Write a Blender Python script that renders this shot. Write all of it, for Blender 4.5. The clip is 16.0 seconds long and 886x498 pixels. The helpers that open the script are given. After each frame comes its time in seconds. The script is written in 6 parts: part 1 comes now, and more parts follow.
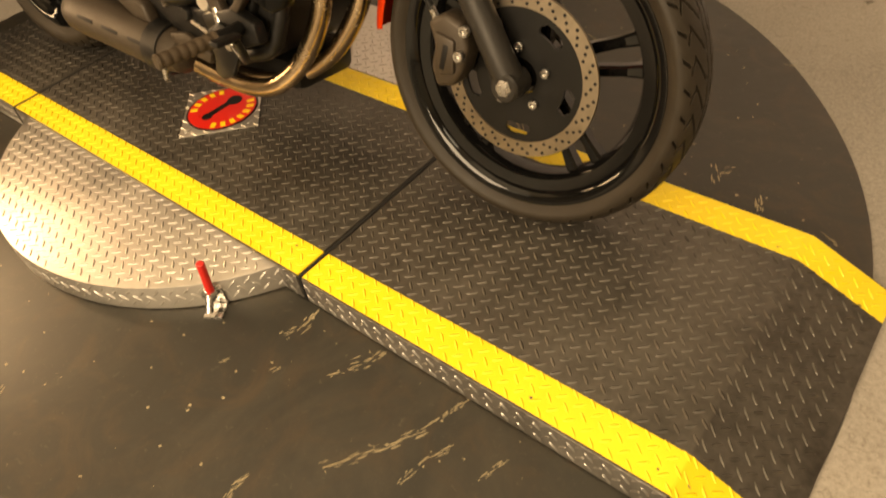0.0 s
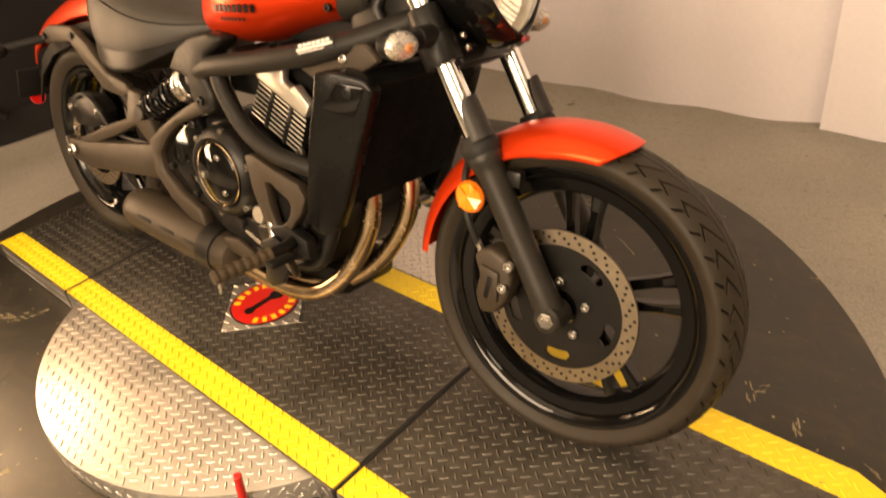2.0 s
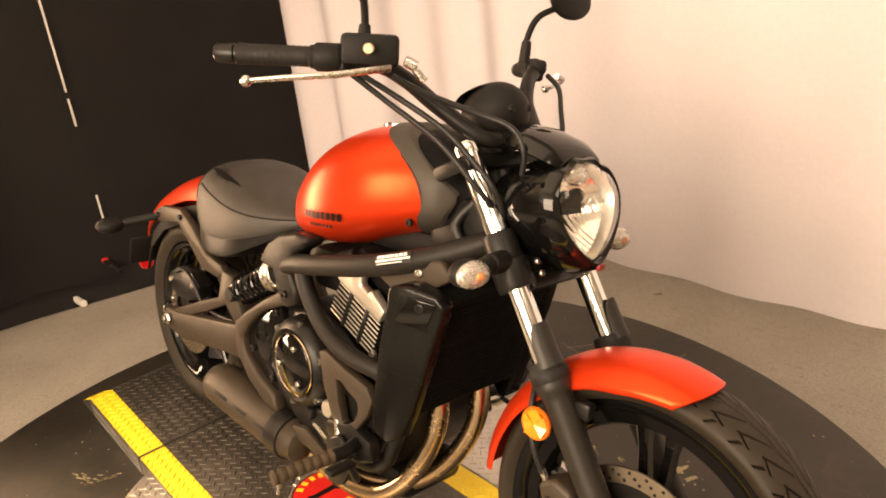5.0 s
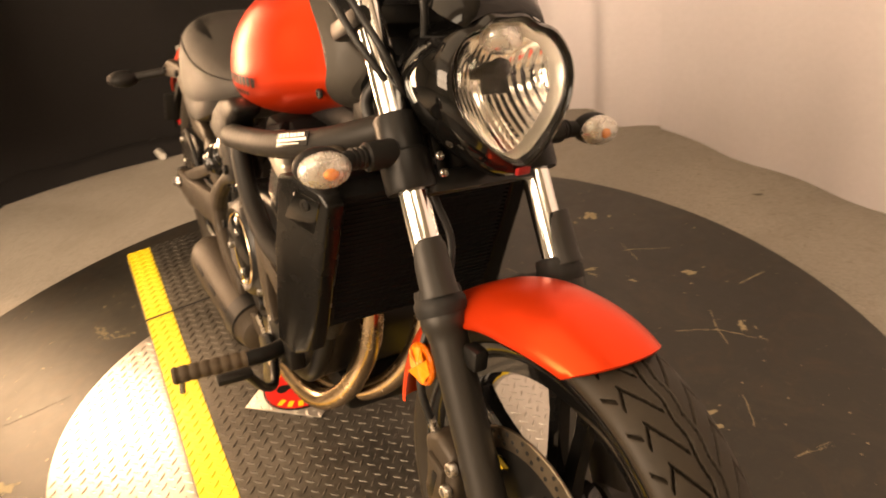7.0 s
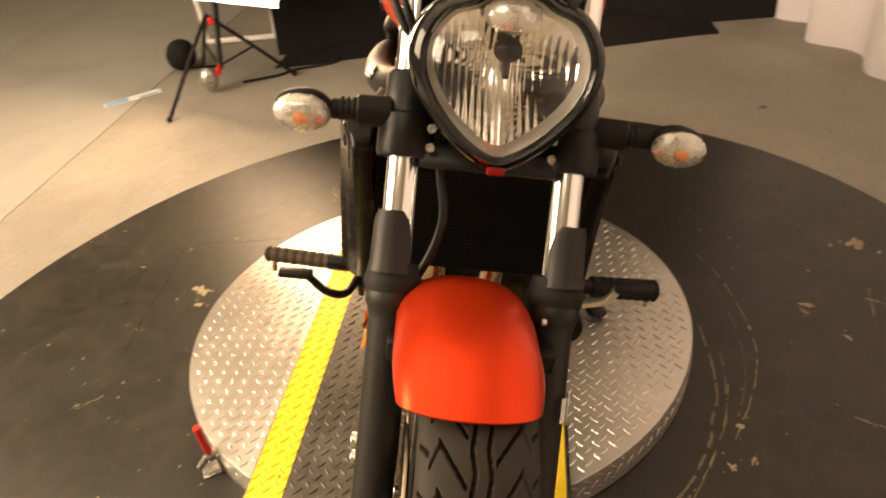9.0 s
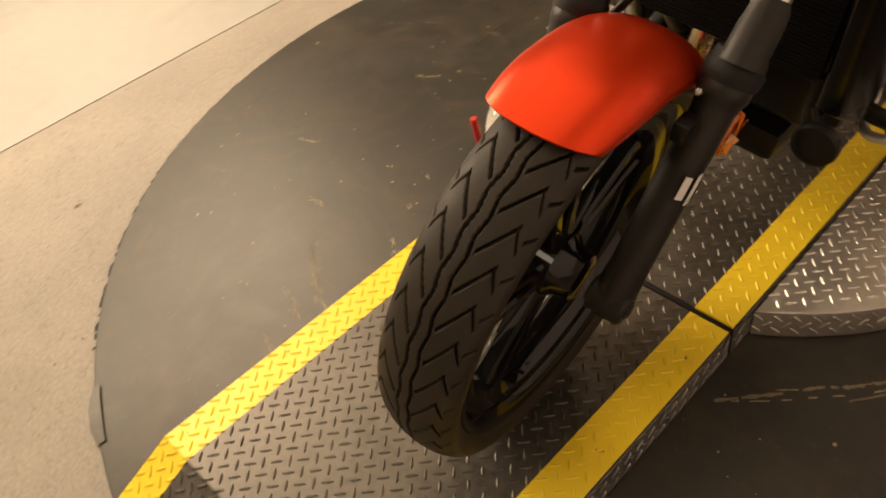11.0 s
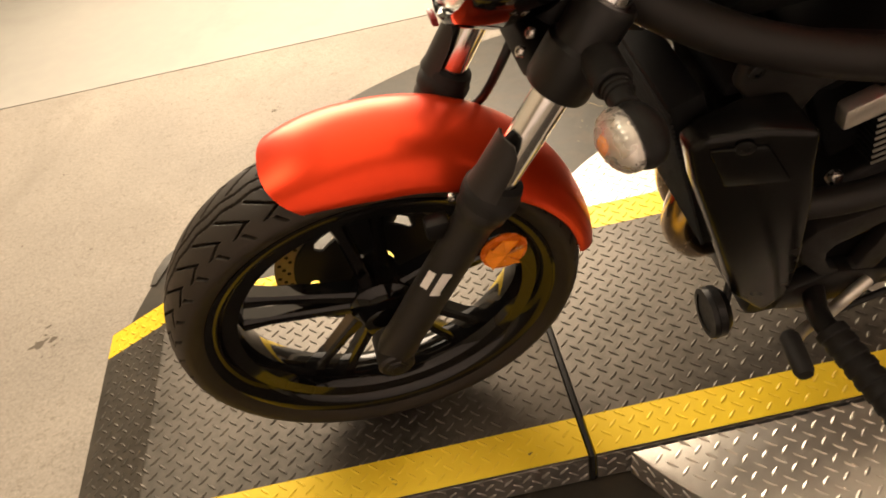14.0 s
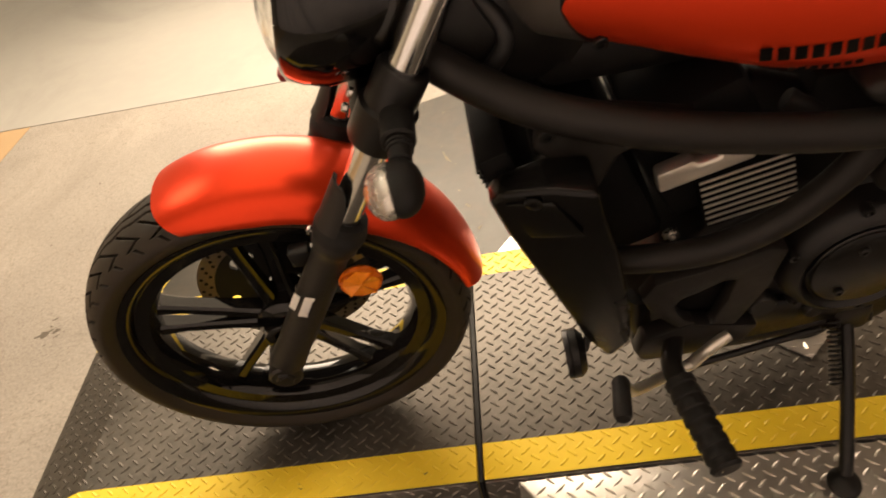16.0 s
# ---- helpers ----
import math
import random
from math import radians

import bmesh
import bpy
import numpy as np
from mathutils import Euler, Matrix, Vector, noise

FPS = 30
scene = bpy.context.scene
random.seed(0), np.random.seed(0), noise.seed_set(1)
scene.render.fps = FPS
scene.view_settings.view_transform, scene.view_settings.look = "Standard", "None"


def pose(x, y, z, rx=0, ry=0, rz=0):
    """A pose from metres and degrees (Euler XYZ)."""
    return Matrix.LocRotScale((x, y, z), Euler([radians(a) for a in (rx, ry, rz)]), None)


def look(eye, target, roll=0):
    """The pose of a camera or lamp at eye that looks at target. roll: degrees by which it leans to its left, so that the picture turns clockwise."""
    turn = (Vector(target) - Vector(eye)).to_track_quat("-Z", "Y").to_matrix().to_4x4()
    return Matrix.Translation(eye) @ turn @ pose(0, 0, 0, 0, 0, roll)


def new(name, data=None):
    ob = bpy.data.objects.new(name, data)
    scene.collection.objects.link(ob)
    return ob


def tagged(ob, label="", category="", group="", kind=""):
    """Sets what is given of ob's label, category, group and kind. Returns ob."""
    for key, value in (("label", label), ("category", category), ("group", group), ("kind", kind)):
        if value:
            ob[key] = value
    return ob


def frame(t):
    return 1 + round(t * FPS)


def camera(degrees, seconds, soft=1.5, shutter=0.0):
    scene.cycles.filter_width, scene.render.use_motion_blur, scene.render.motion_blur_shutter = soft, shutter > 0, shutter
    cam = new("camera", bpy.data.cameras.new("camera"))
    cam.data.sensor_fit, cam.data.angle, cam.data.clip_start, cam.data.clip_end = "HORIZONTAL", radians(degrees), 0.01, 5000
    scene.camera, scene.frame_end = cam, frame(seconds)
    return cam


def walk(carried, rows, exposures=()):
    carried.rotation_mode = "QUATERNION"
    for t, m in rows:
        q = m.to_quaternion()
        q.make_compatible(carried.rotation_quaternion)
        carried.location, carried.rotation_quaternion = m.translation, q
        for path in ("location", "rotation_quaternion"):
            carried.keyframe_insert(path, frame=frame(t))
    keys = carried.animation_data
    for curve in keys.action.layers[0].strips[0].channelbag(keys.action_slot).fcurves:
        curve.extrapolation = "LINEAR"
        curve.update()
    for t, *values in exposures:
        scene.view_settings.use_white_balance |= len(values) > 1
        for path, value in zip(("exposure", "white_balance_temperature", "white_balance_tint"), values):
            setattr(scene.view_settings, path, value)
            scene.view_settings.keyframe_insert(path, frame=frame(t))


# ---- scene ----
# ---- camera and its walk ----
cam = camera(62.0, 16.0, soft=1.8, shutter=0.5)
PATH = [
    (0, (0.9397, -0.8113, 1.1072), (-0.0795, 0.1743, -0.303), -9.85),
    (0.5, (0.9223, -0.8001, 1.1405), (-0.1273, 0.2415, -0.2056), -8.76),
    (1, (0.9095, -0.7936, 1.1717), (-0.1786, 0.3009, -0.1005), -7.90),
    (1.5, (0.8932, -0.7886, 1.2105), (-0.231, 0.3415, 0.0029), -7.56),
    (2, (0.875, -0.7829, 1.2463), (-0.3093, 0.3871, 0.1379), -7.69),
    (2.5, (0.8582, -0.7722, 1.2695), (-0.3765, 0.43, 0.2547), -8.18),
    (3, (0.845, -0.7576, 1.3021), (-0.4158, 0.4867, 0.3739), -8.09),
    (3.5, (0.8268, -0.7497, 1.3367), (-0.4531, 0.5431, 0.5064), -7.64),
    (3.7, (0.8173, -0.7443, 1.3484), (-0.4726, 0.5567, 0.5467), -7.38),
    (5.8, (0.8817, -0.5696, 1.3304), (-0.6348, 0.5213, 0.6159), -6.27),
    (6, (0.8636, -0.4975, 1.3018), (-0.626, 0.567, 0.4974), -7.08),
    (6.5, (0.8733, -0.3647, 1.2593), (-0.6495, 0.5734, 0.3643), -6.63),
    (7, (0.8506, -0.2074, 1.2157), (-0.7429, 0.474, 0.2175), -8.92),
    (7.5, (0.9198, -0.06, 1.2207), (-0.7734, 0.3181, 0.2255), -7.10),
    (8, (0.9258, 0.0456, 1.2136), (-0.7873, 0.2396, 0.1999), -5.99),
    (8.5, (0.8536, 0.1764, 1.2013), (-0.8455, 0.1428, 0.1468), -3.49),
    (9, (0.8417, 0.2837, 1.1994), (-0.8119, -0.0006, 0.1109), -6.87),
    (9.5, (0.8504, 0.4063, 1.1871), (-0.6767, -0.1969, 0.045), -7.59),
    (10, (0.8732, 0.5373, 1.1615), (-0.4165, -0.2843, -0.1275), -7.96),
    (10.2, (0.8831, 0.5387, 1.1289), (-0.326, -0.3372, -0.2019), -8.89),
    (12.3, (0.4753, 0.8968, 1.1384), (0.1658, -0.5033, -0.2559), -11.66),
    (12.5, (0.437, 0.9209, 1.1438), (0.1029, -0.4943, -0.2294), -9.96),
    (13, (0.3589, 0.955, 1.1457), (0.0569, -0.4814, -0.2128), -11.30),
    (13.5, (0.2536, 0.9538, 1.1359), (0.123, -0.5141, -0.2163), -11.04),
    (14, (0.1624, 0.9537, 1.1469), (0.1644, -0.5529, -0.1684), -12.52),
    (14.5, (0.0706, 0.9731, 1.1432), (0.2377, -0.5377, -0.1566), -14.27),
    (15, (-0.0114, 0.982, 1.1364), (0.2503, -0.5266, -0.1503), -14.47),
    (15.5, (-0.0729, 1.0079, 1.1447), (0.1718, -0.5268, -0.1142), -14.77),
    (16, (-0.1283, 1.0429, 1.1659), (0.0848, -0.5233, -0.0594), -13.26),
]
# (seconds, stops, white balance in kelvin, tint)
EXPOSURES = [(0.0, -0.26, 7200, 4), (1.5, -0.22, 6950, 8), (2.5, 0.10, 6750, 12), (3.5, 0.22, 6500, 13), (6.0, 0.05, 6600, 12), (7.0, 0.08, 6900, 13), (8.0, 0.05, 6900, 13), (9.0, -0.08, 6500, 8), (9.5, -0.32, 6400, 8), (10.0, -0.64, 6500, 9), (10.4, -0.64, 6500, 9), (12.3, 0.0, 6150, 6), (16.0, -0.02, 6000, 8)]
walk(cam, [(t, look(eye, target, roll)) for t, eye, target, roll in PATH], EXPOSURES)

# ---- world and light ----
world = bpy.data.worlds.new("dim_hall")
scene.world = world
world.use_nodes = True
world.node_tree.nodes["Background"].inputs[0].default_value = (1.0, 0.80, 0.58, 1)
world.node_tree.nodes["Background"].inputs[1].default_value = 0.012


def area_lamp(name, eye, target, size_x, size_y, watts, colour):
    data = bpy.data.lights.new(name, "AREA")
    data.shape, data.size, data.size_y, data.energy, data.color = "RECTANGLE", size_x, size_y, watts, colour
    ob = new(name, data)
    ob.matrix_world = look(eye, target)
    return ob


WARM = (1.0, 0.75, 0.52)
# softbox that stands behind the turntable on its stand
BOX_CORNER = Vector((-2.22, -0.83, 0.43))
BOX_ALONG, BOX_UP = Vector((-0.485, -0.874, 0)), Vector((-0.42, 0.235, 0.876)).normalized()
BOX_FACE = Vector((0.765, -0.425, 0.483)).normalized()
BOX_MID = BOX_CORNER + BOX_ALONG * 0.45 + BOX_UP * 0.80
area_lamp("softbox_light", BOX_MID + BOX_FACE * 0.02, BOX_MID + BOX_FACE * 2, 0.86, 1.56, 152, (1.0, 0.62, 0.33))
# larger unseen softbox inferred from shadows, beside the turntable, behind the camera at first
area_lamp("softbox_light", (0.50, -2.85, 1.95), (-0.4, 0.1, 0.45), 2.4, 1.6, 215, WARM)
# overhead fill lamps, added out of view to balance the light
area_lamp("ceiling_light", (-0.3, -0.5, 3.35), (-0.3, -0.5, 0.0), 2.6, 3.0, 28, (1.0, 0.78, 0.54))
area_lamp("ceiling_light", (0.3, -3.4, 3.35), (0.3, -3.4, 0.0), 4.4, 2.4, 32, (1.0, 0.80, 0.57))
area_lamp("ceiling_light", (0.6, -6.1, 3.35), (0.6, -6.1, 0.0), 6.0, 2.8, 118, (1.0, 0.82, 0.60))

# added overhead fill ahead of the bike, to lighten the wheel's shadow
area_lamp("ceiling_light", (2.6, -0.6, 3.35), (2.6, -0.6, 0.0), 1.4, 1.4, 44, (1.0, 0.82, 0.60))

# ---- materials ----


def pbr(name, colour, rough=0.5, metal=0.0, var=0.15, scale=12.0, fine=120.0, bump=0.0, bump_scale=300.0, coat=0.0,
        rough_var=0.12, tint=None, coords="Object", spec=0.5):
    """A surface whose colour and gloss vary at two scales, with a fine relief."""
    m = bpy.data.materials.new(name)
    m.use_nodes = True
    n, l = m.node_tree.nodes, m.node_tree.links
    b = n["Principled BSDF"]
    tc = n.new("ShaderNodeTexCoord")
    mix = n.new("ShaderNodeMixRGB")
    mix.blend_type = "MIX"
    big, small = n.new("ShaderNodeTexNoise"), n.new("ShaderNodeTexNoise")
    for tex, s in ((big, scale), (small, fine)):
        tex.inputs["Scale"].default_value = s
        tex.inputs["Detail"].default_value = 5
        l.new(tc.outputs[coords], tex.inputs["Vector"])
    add = n.new("ShaderNodeMath")
    add.operation = "MULTIPLY_ADD"
    add.inputs[1].default_value = 0.45
    l.new(small.outputs["Fac"], add.inputs[0])
    half = n.new("ShaderNodeMath")
    half.operation = "MULTIPLY"
    half.inputs[1].default_value = 0.55
    l.new(big.outputs["Fac"], half.inputs[0])
    l.new(half.outputs[0], add.inputs[2])
    ramp = n.new("ShaderNodeMapRange")
    ramp.inputs[1].default_value, ramp.inputs[2].default_value = 0.3, 0.7
    l.new(add.outputs[0], ramp.inputs[0])
    lo = [c * (1 - var) for c in colour]
    hi = [min(1, c * (1 + var)) for c in (tint or colour)]
    mix.inputs[1].default_value, mix.inputs[2].default_value = (*lo, 1), (*hi, 1)
    l.new(ramp.outputs[0], mix.inputs[0])
    l.new(mix.outputs[0], b.inputs["Base Color"])
    rr = n.new("ShaderNodeMapRange")
    rr.inputs[3].default_value, rr.inputs[4].default_value = max(0.02, rough - rough_var), min(1, rough + rough_var)
    l.new(ramp.outputs[0], rr.inputs[0])
    l.new(rr.outputs[0], b.inputs["Roughness"])
    b.inputs["Metallic"].default_value = metal
    b.inputs["Specular IOR Level"].default_value = spec
    b.inputs["Coat Weight"].default_value = coat
    b.inputs["Coat Roughness"].default_value = 0.05
    if bump:
        tex = n.new("ShaderNodeTexNoise")
        tex.inputs["Scale"].default_value, tex.inputs["Detail"].default_value = bump_scale, 4
        l.new(tc.outputs[coords], tex.inputs["Vector"])
        bp = n.new("ShaderNodeBump")
        bp.inputs["Strength"].default_value, bp.inputs["Distance"].default_value = bump, 0.002
        l.new(tex.outputs["Fac"], bp.inputs["Height"])
        l.new(bp.outputs[0], b.inputs["Normal"])
    return m


M_CONCRETE = pbr("worn_concrete", (0.265, 0.241, 0.207), 0.75, var=0.36, scale=1.7, fine=120, bump=0.45, bump_scale=110)
M_PALE_FLOOR = pbr("pale_painted_floor", (0.31, 0.303, 0.275), 0.55, var=0.12, scale=0.8, fine=14, bump=0.08)
M_BROWN_FLOOR = pbr("brown_floor_board", (0.36, 0.25, 0.13), 0.6, var=0.15, scale=3)
M_BOARD = pbr("black_painted_board", (0.0185, 0.0177, 0.0150), 0.46, spec=0.48, var=0.28, scale=2.2, fine=30, bump=0.12, bump_scale=60, rough_var=0.07)
M_BOARD.node_tree.nodes["Principled BSDF"].inputs["Specular Tint"].default_value = (1.0, 0.97, 0.88, 1)
M_WALL = pbr("plain_wall", (0.60, 0.57, 0.50), 0.8, var=0.08, scale=1)
M_CEILING = pbr("ceiling_paint", (0.60, 0.58, 0.52), 0.85, var=0.06, scale=1)
M_WHITE_CLOTH = pbr("white_curtain_cloth", (0.75, 0.705, 0.745), 0.85, var=0.05, scale=2, fine=60, bump=0.15, bump_scale=700)
M_BLACK_CLOTH = pbr("black_backdrop_cloth", (0.016, 0.015, 0.015), 0.95, spec=0.1, var=0.2, scale=3, fine=80, bump=0.15, bump_scale=700)
M_RED = pbr("candy_orange_satin_paint", (0.72, 0.049, 0.009), 0.30, metal=0.62, spec=0.22, var=0.05, scale=6, fine=900, rough_var=0.03)
M_RADIATOR = pbr("matt_black_radiator", (0.004, 0.004, 0.004), 0.7, spec=0.12, var=0.2, scale=30)
M_GLOSS = pbr("gloss_black_paint", (0.0035, 0.0034, 0.0033), 0.06, var=0.1, scale=10, spec=0.34, coat=0.10, rough_var=0.02)
M_SATIN = pbr("satin_black_metal", (0.0065, 0.0062, 0.0058), 0.38, spec=0.28, var=0.2, scale=14, bump=0.05, bump_scale=500)
M_FORK = pbr("dark_grey_fork_paint", (0.018, 0.0160, 0.0135), 0.46, metal=0.2, spec=0.4, var=0.12, scale=9, bump=0.06, bump_scale=600)
M_TRIM = pbr("grey_moulded_trim", (0.046, 0.041, 0.034), 0.55, spec=0.35, var=0.08, scale=15, bump=0.12, bump_scale=900)
M_GREY = pbr("dark_grey_frame_paint", (0.038, 0.0285, 0.019), 0.52, metal=0.2, spec=0.4, var=0.12, scale=9, bump=0.06, bump_scale=600)
M_FRAME = pbr("black_frame_paint", (0.011, 0.0098, 0.0085), 0.52, metal=0.1, spec=0.28, var=0.12, scale=9, bump=0.06, bump_scale=600)
M_COWL = pbr("black_cowl_plastic", (0.0040, 0.0039, 0.0037), 0.26, spec=0.22, var=0.08, scale=4, fine=30, rough_var=0.03)
M_PLASTIC = pbr("black_textured_plastic", (0.008, 0.0077, 0.0073), 0.55, spec=0.20, var=0.12, scale=20, bump=0.15, bump_scale=900)
M_TYRE = pbr("tyre_rubber", (0.022, 0.0172, 0.0118), 0.55, spec=0.28, var=0.25, scale=10, fine=60, bump=0.1, bump_scale=400)
M_RUBBER = pbr("black_rubber", (0.008, 0.0075, 0.007), 0.65, spec=0.3, var=0.2, scale=20, bump=0.1, bump_scale=500)
# dusty rubber, browned further for the warm softbox light on the right peg
M_PEG_LIT = pbr("dusty_warm_lit_rubber", (0.050, 0.036, 0.022), 0.7, spec=0.25, var=0.3, scale=40, bump=0.1, bump_scale=500)
M_VINYL = pbr("charcoal_seat_vinyl", (0.030, 0.0270, 0.0235), 0.52, var=0.1, scale=8, fine=300, bump=0.3, bump_scale=900)
M_CHROME = pbr("polished_chrome", (0.88, 0.88, 0.87), 0.14, metal=1.0, var=0.02, rough_var=0.03)
M_STEEL = pbr("bare_steel", (0.55, 0.53, 0.50), 0.28, metal=1.0, var=0.1, scale=30, rough_var=0.08)
M_ROTOR = pbr("ground_brake_steel", (0.34, 0.285, 0.215), 0.36, metal=1.0, var=0.12, scale=40, rough_var=0.08)
M_BRONZE = pbr("heat_tinted_steel", (0.46, 0.33, 0.19), 0.24, metal=1.0, var=0.15, scale=14, tint=(0.50, 0.40, 0.28), rough_var=0.06)
M_SILVER = pbr("cast_engine_silver", (0.66, 0.63, 0.56), 0.38, metal=0.85, var=0.06, scale=20, bump=0.04)
M_SIGNAL = pbr("bright_signal_bowl", (0.66, 0.64, 0.60), 0.28, metal=0.85, var=0.05, scale=90)
M_PVC = pbr("white_plastic_pipe", (0.72, 0.70, 0.64), 0.4, var=0.05)
M_LEVER_RED = pbr("red_plastic_grip", (0.55, 0.02, 0.015), 0.4, var=0.1)
M_WHITE_LABEL = pbr("white_label", (0.75, 0.74, 0.70), 0.5, var=0.05, scale=60)
M_CABLE = pbr("black_cable_sheath", (0.010, 0.010, 0.010), 0.45, spec=0.35, var=0.15)
M_ALU = pbr("tread_plate_aluminium", (0.60, 0.57, 0.52), 0.38, metal=0.9, var=0.10, scale=5, fine=60, rough_var=0.08, bump=0.05)
M_SCRAPE = pbr("bare_scraped_wood", (0.30, 0.25, 0.15), 0.8, var=0.25, scale=30)
M_SCRAPE_DARK = pbr("faint_brown_scrape", (0.15, 0.12, 0.075), 0.8, var=0.3, scale=30)
M_DIRT = pbr("dark_floor_dirt", (0.10, 0.085, 0.065), 0.85, var=0.2)
M_BLUE = pbr("light_blue_print", (0.22, 0.36, 0.55), 0.5, var=0.1)
M_DECAL_RED = pbr("red_vinyl", (0.62, 0.018, 0.012), 0.35, var=0.06)
M_DECAL_YELLOW = pbr("yellow_vinyl", (0.85, 0.58, 0.02), 0.4, var=0.06)
M_SIDE = pbr("bare_tread_edge", (0.34, 0.32, 0.29), 0.42, metal=0.9, var=0.25, scale=8)
M_AMBER = pbr("amber_reflector", (0.85, 0.26, 0.01), 0.18, var=0.12, scale=60, coat=0.8)
M_AMBER_DARK = pbr("amber_plastic", (0.55, 0.12, 0.005), 0.25, var=0.1, scale=60)
M_DEEP_RED = pbr("deep_red_plastic", (0.20, 0.006, 0.006), 0.3, var=0.1)
M_RED_LENS = pbr("red_lens", (0.55, 0.01, 0.01), 0.15, var=0.1, coat=0.8)


def paint_stripes():
    """Black worn tread plate with a yellow band painted along either edge."""
    m = pbr("striped_tread_plate", (0.082, 0.075, 0.064), 0.48, metal=0.80, var=0.35, scale=5, fine=70, rough_var=0.12, tint=(0.112, 0.102, 0.088))
    n, l = m.node_tree.nodes, m.node_tree.links
    b = n["Principled BSDF"]
    base = b.inputs["Base Color"].links[0].from_socket
    tc, sep, ab, gt = n.new("ShaderNodeTexCoord"), n.new("ShaderNodeSeparateXYZ"), n.new("ShaderNodeMath"), n.new("ShaderNodeMath")
    l.new(tc.outputs["Object"], sep.inputs[0])
    l.new(sep.outputs[1], ab.inputs[0])
    ab.operation, gt.operation = "ABSOLUTE", "GREATER_THAN"
    gt.inputs[1].default_value = 0.229
    l.new(ab.outputs[0], gt.inputs[0])
    side = n.new("ShaderNodeMath")
    side.operation = "LESS_THAN"
    side.inputs[1].default_value = 0.3035
    l.new(ab.outputs[0], side.inputs[0])
    both = n.new("ShaderNodeMath")
    both.operation = "MULTIPLY"
    l.new(gt.outputs[0], both.inputs[0])
    l.new(side.outputs[0], both.inputs[1])
    noise_tex, chips = n.new("ShaderNodeTexNoise"), n.new("ShaderNodeMapRange")
    noise_tex.inputs["Scale"].default_value, noise_tex.inputs["Detail"].default_value = 38, 6
    l.new(tc.outputs["Object"], noise_tex.inputs["Vector"])
    chips.inputs[1].default_value, chips.inputs[2].default_value = 0.27, 0.30
    l.new(noise_tex.outputs["Fac"], chips.inputs[0])
    whole = n.new("ShaderNodeMath")
    whole.operation = "MULTIPLY"
    l.new(both.outputs[0], whole.inputs[0])
    l.new(chips.outputs[0], whole.inputs[1])
    tone_tex, tone = n.new("ShaderNodeTexNoise"), n.new("ShaderNodeMixRGB")
    tone_tex.inputs["Scale"].default_value = 9
    l.new(tc.outputs["Object"], tone_tex.inputs["Vector"])
    l.new(tone_tex.outputs["Fac"], tone.inputs[0])
    tone.inputs[1].default_value, tone.inputs[2].default_value = (0.78, 0.55, 0.010, 1), (0.88, 0.66, 0.022, 1)
    mix = n.new("ShaderNodeMixRGB")
    l.new(whole.outputs[0], mix.inputs[0])
    l.new(base, mix.inputs[1])
    l.new(tone.outputs[0], mix.inputs[2])
    l.new(mix.outputs[0], b.inputs["Base Color"])
    inv = n.new("ShaderNodeMath")
    inv.operation = "MULTIPLY_ADD"
    inv.inputs[1].default_value, inv.inputs[2].default_value = -0.80, 0.80
    l.new(whole.outputs[0], inv.inputs[0])
    l.new(inv.outputs[0], b.inputs["Metallic"])
    return m


M_TREAD = paint_stripes()


def dusty(m, dust, scale, lo, hi, most):
    """Lays uneven dust and smears over a surface."""
    n, l = m.node_tree.nodes, m.node_tree.links
    b = n["Principled BSDF"]
    base = b.inputs["Base Color"].links[0].from_socket
    tc, tex, cut, mix = n.new("ShaderNodeTexCoord"), n.new("ShaderNodeTexNoise"), n.new("ShaderNodeMapRange"), n.new("ShaderNodeMixRGB")
    tex.inputs["Scale"].default_value, tex.inputs["Detail"].default_value, tex.inputs["Roughness"].default_value = scale, 9, 0.68
    tex.inputs["Distortion"].default_value = 1.6
    l.new(tc.outputs["Object"], tex.inputs["Vector"])
    cut.inputs[1].default_value, cut.inputs[2].default_value, cut.inputs[4].default_value = lo, hi, most
    l.new(tex.outputs["Fac"], cut.inputs[0])
    l.new(cut.outputs[0], mix.inputs[0])
    l.new(base, mix.inputs[1])
    mix.inputs[2].default_value = (*dust, 1)
    l.new(mix.outputs[0], b.inputs["Base Color"])


dusty(M_BOARD, (0.066, 0.054, 0.037), 2.4, 0.50, 0.78, 0.5)
dusty(M_CONCRETE, (0.13, 0.115, 0.09), 1.1, 0.52, 0.80, 0.55)
dusty(M_CONCRETE, (0.14, 0.125, 0.10), 55, 0.52, 0.66, 0.6)
dusty(M_CONCRETE, (0.40, 0.36, 0.30), 90, 0.56, 0.70, 0.5)
dusty(M_BOARD, (0.10, 0.083, 0.058), 45, 0.60, 0.74, 0.5)
dusty(M_BOARD, (0.052, 0.033, 0.018), 7, 0.50, 0.72, 0.55)
dusty(M_CONCRETE, (0.46, 0.42, 0.36), 210, 0.55, 0.66, 0.45)
dusty(M_CONCRETE, (0.11, 0.098, 0.08), 150, 0.58, 0.68, 0.5)
dusty(M_PALE_FLOOR, (0.20, 0.19, 0.17), 0.8, 0.52, 0.80, 0.6)


def glass(name, colour, rough=0.02):
    m = bpy.data.materials.new(name)
    m.use_nodes = True
    b = m.node_tree.nodes["Principled BSDF"]
    b.inputs["Base Color"].default_value = (*colour, 1)
    b.inputs["Roughness"].default_value = rough
    b.inputs["Transmission Weight"].default_value = 1.0
    b.inputs["IOR"].default_value = 1.4
    return m


M_GLASS = glass("clear_lens", (0.98, 0.97, 0.95))


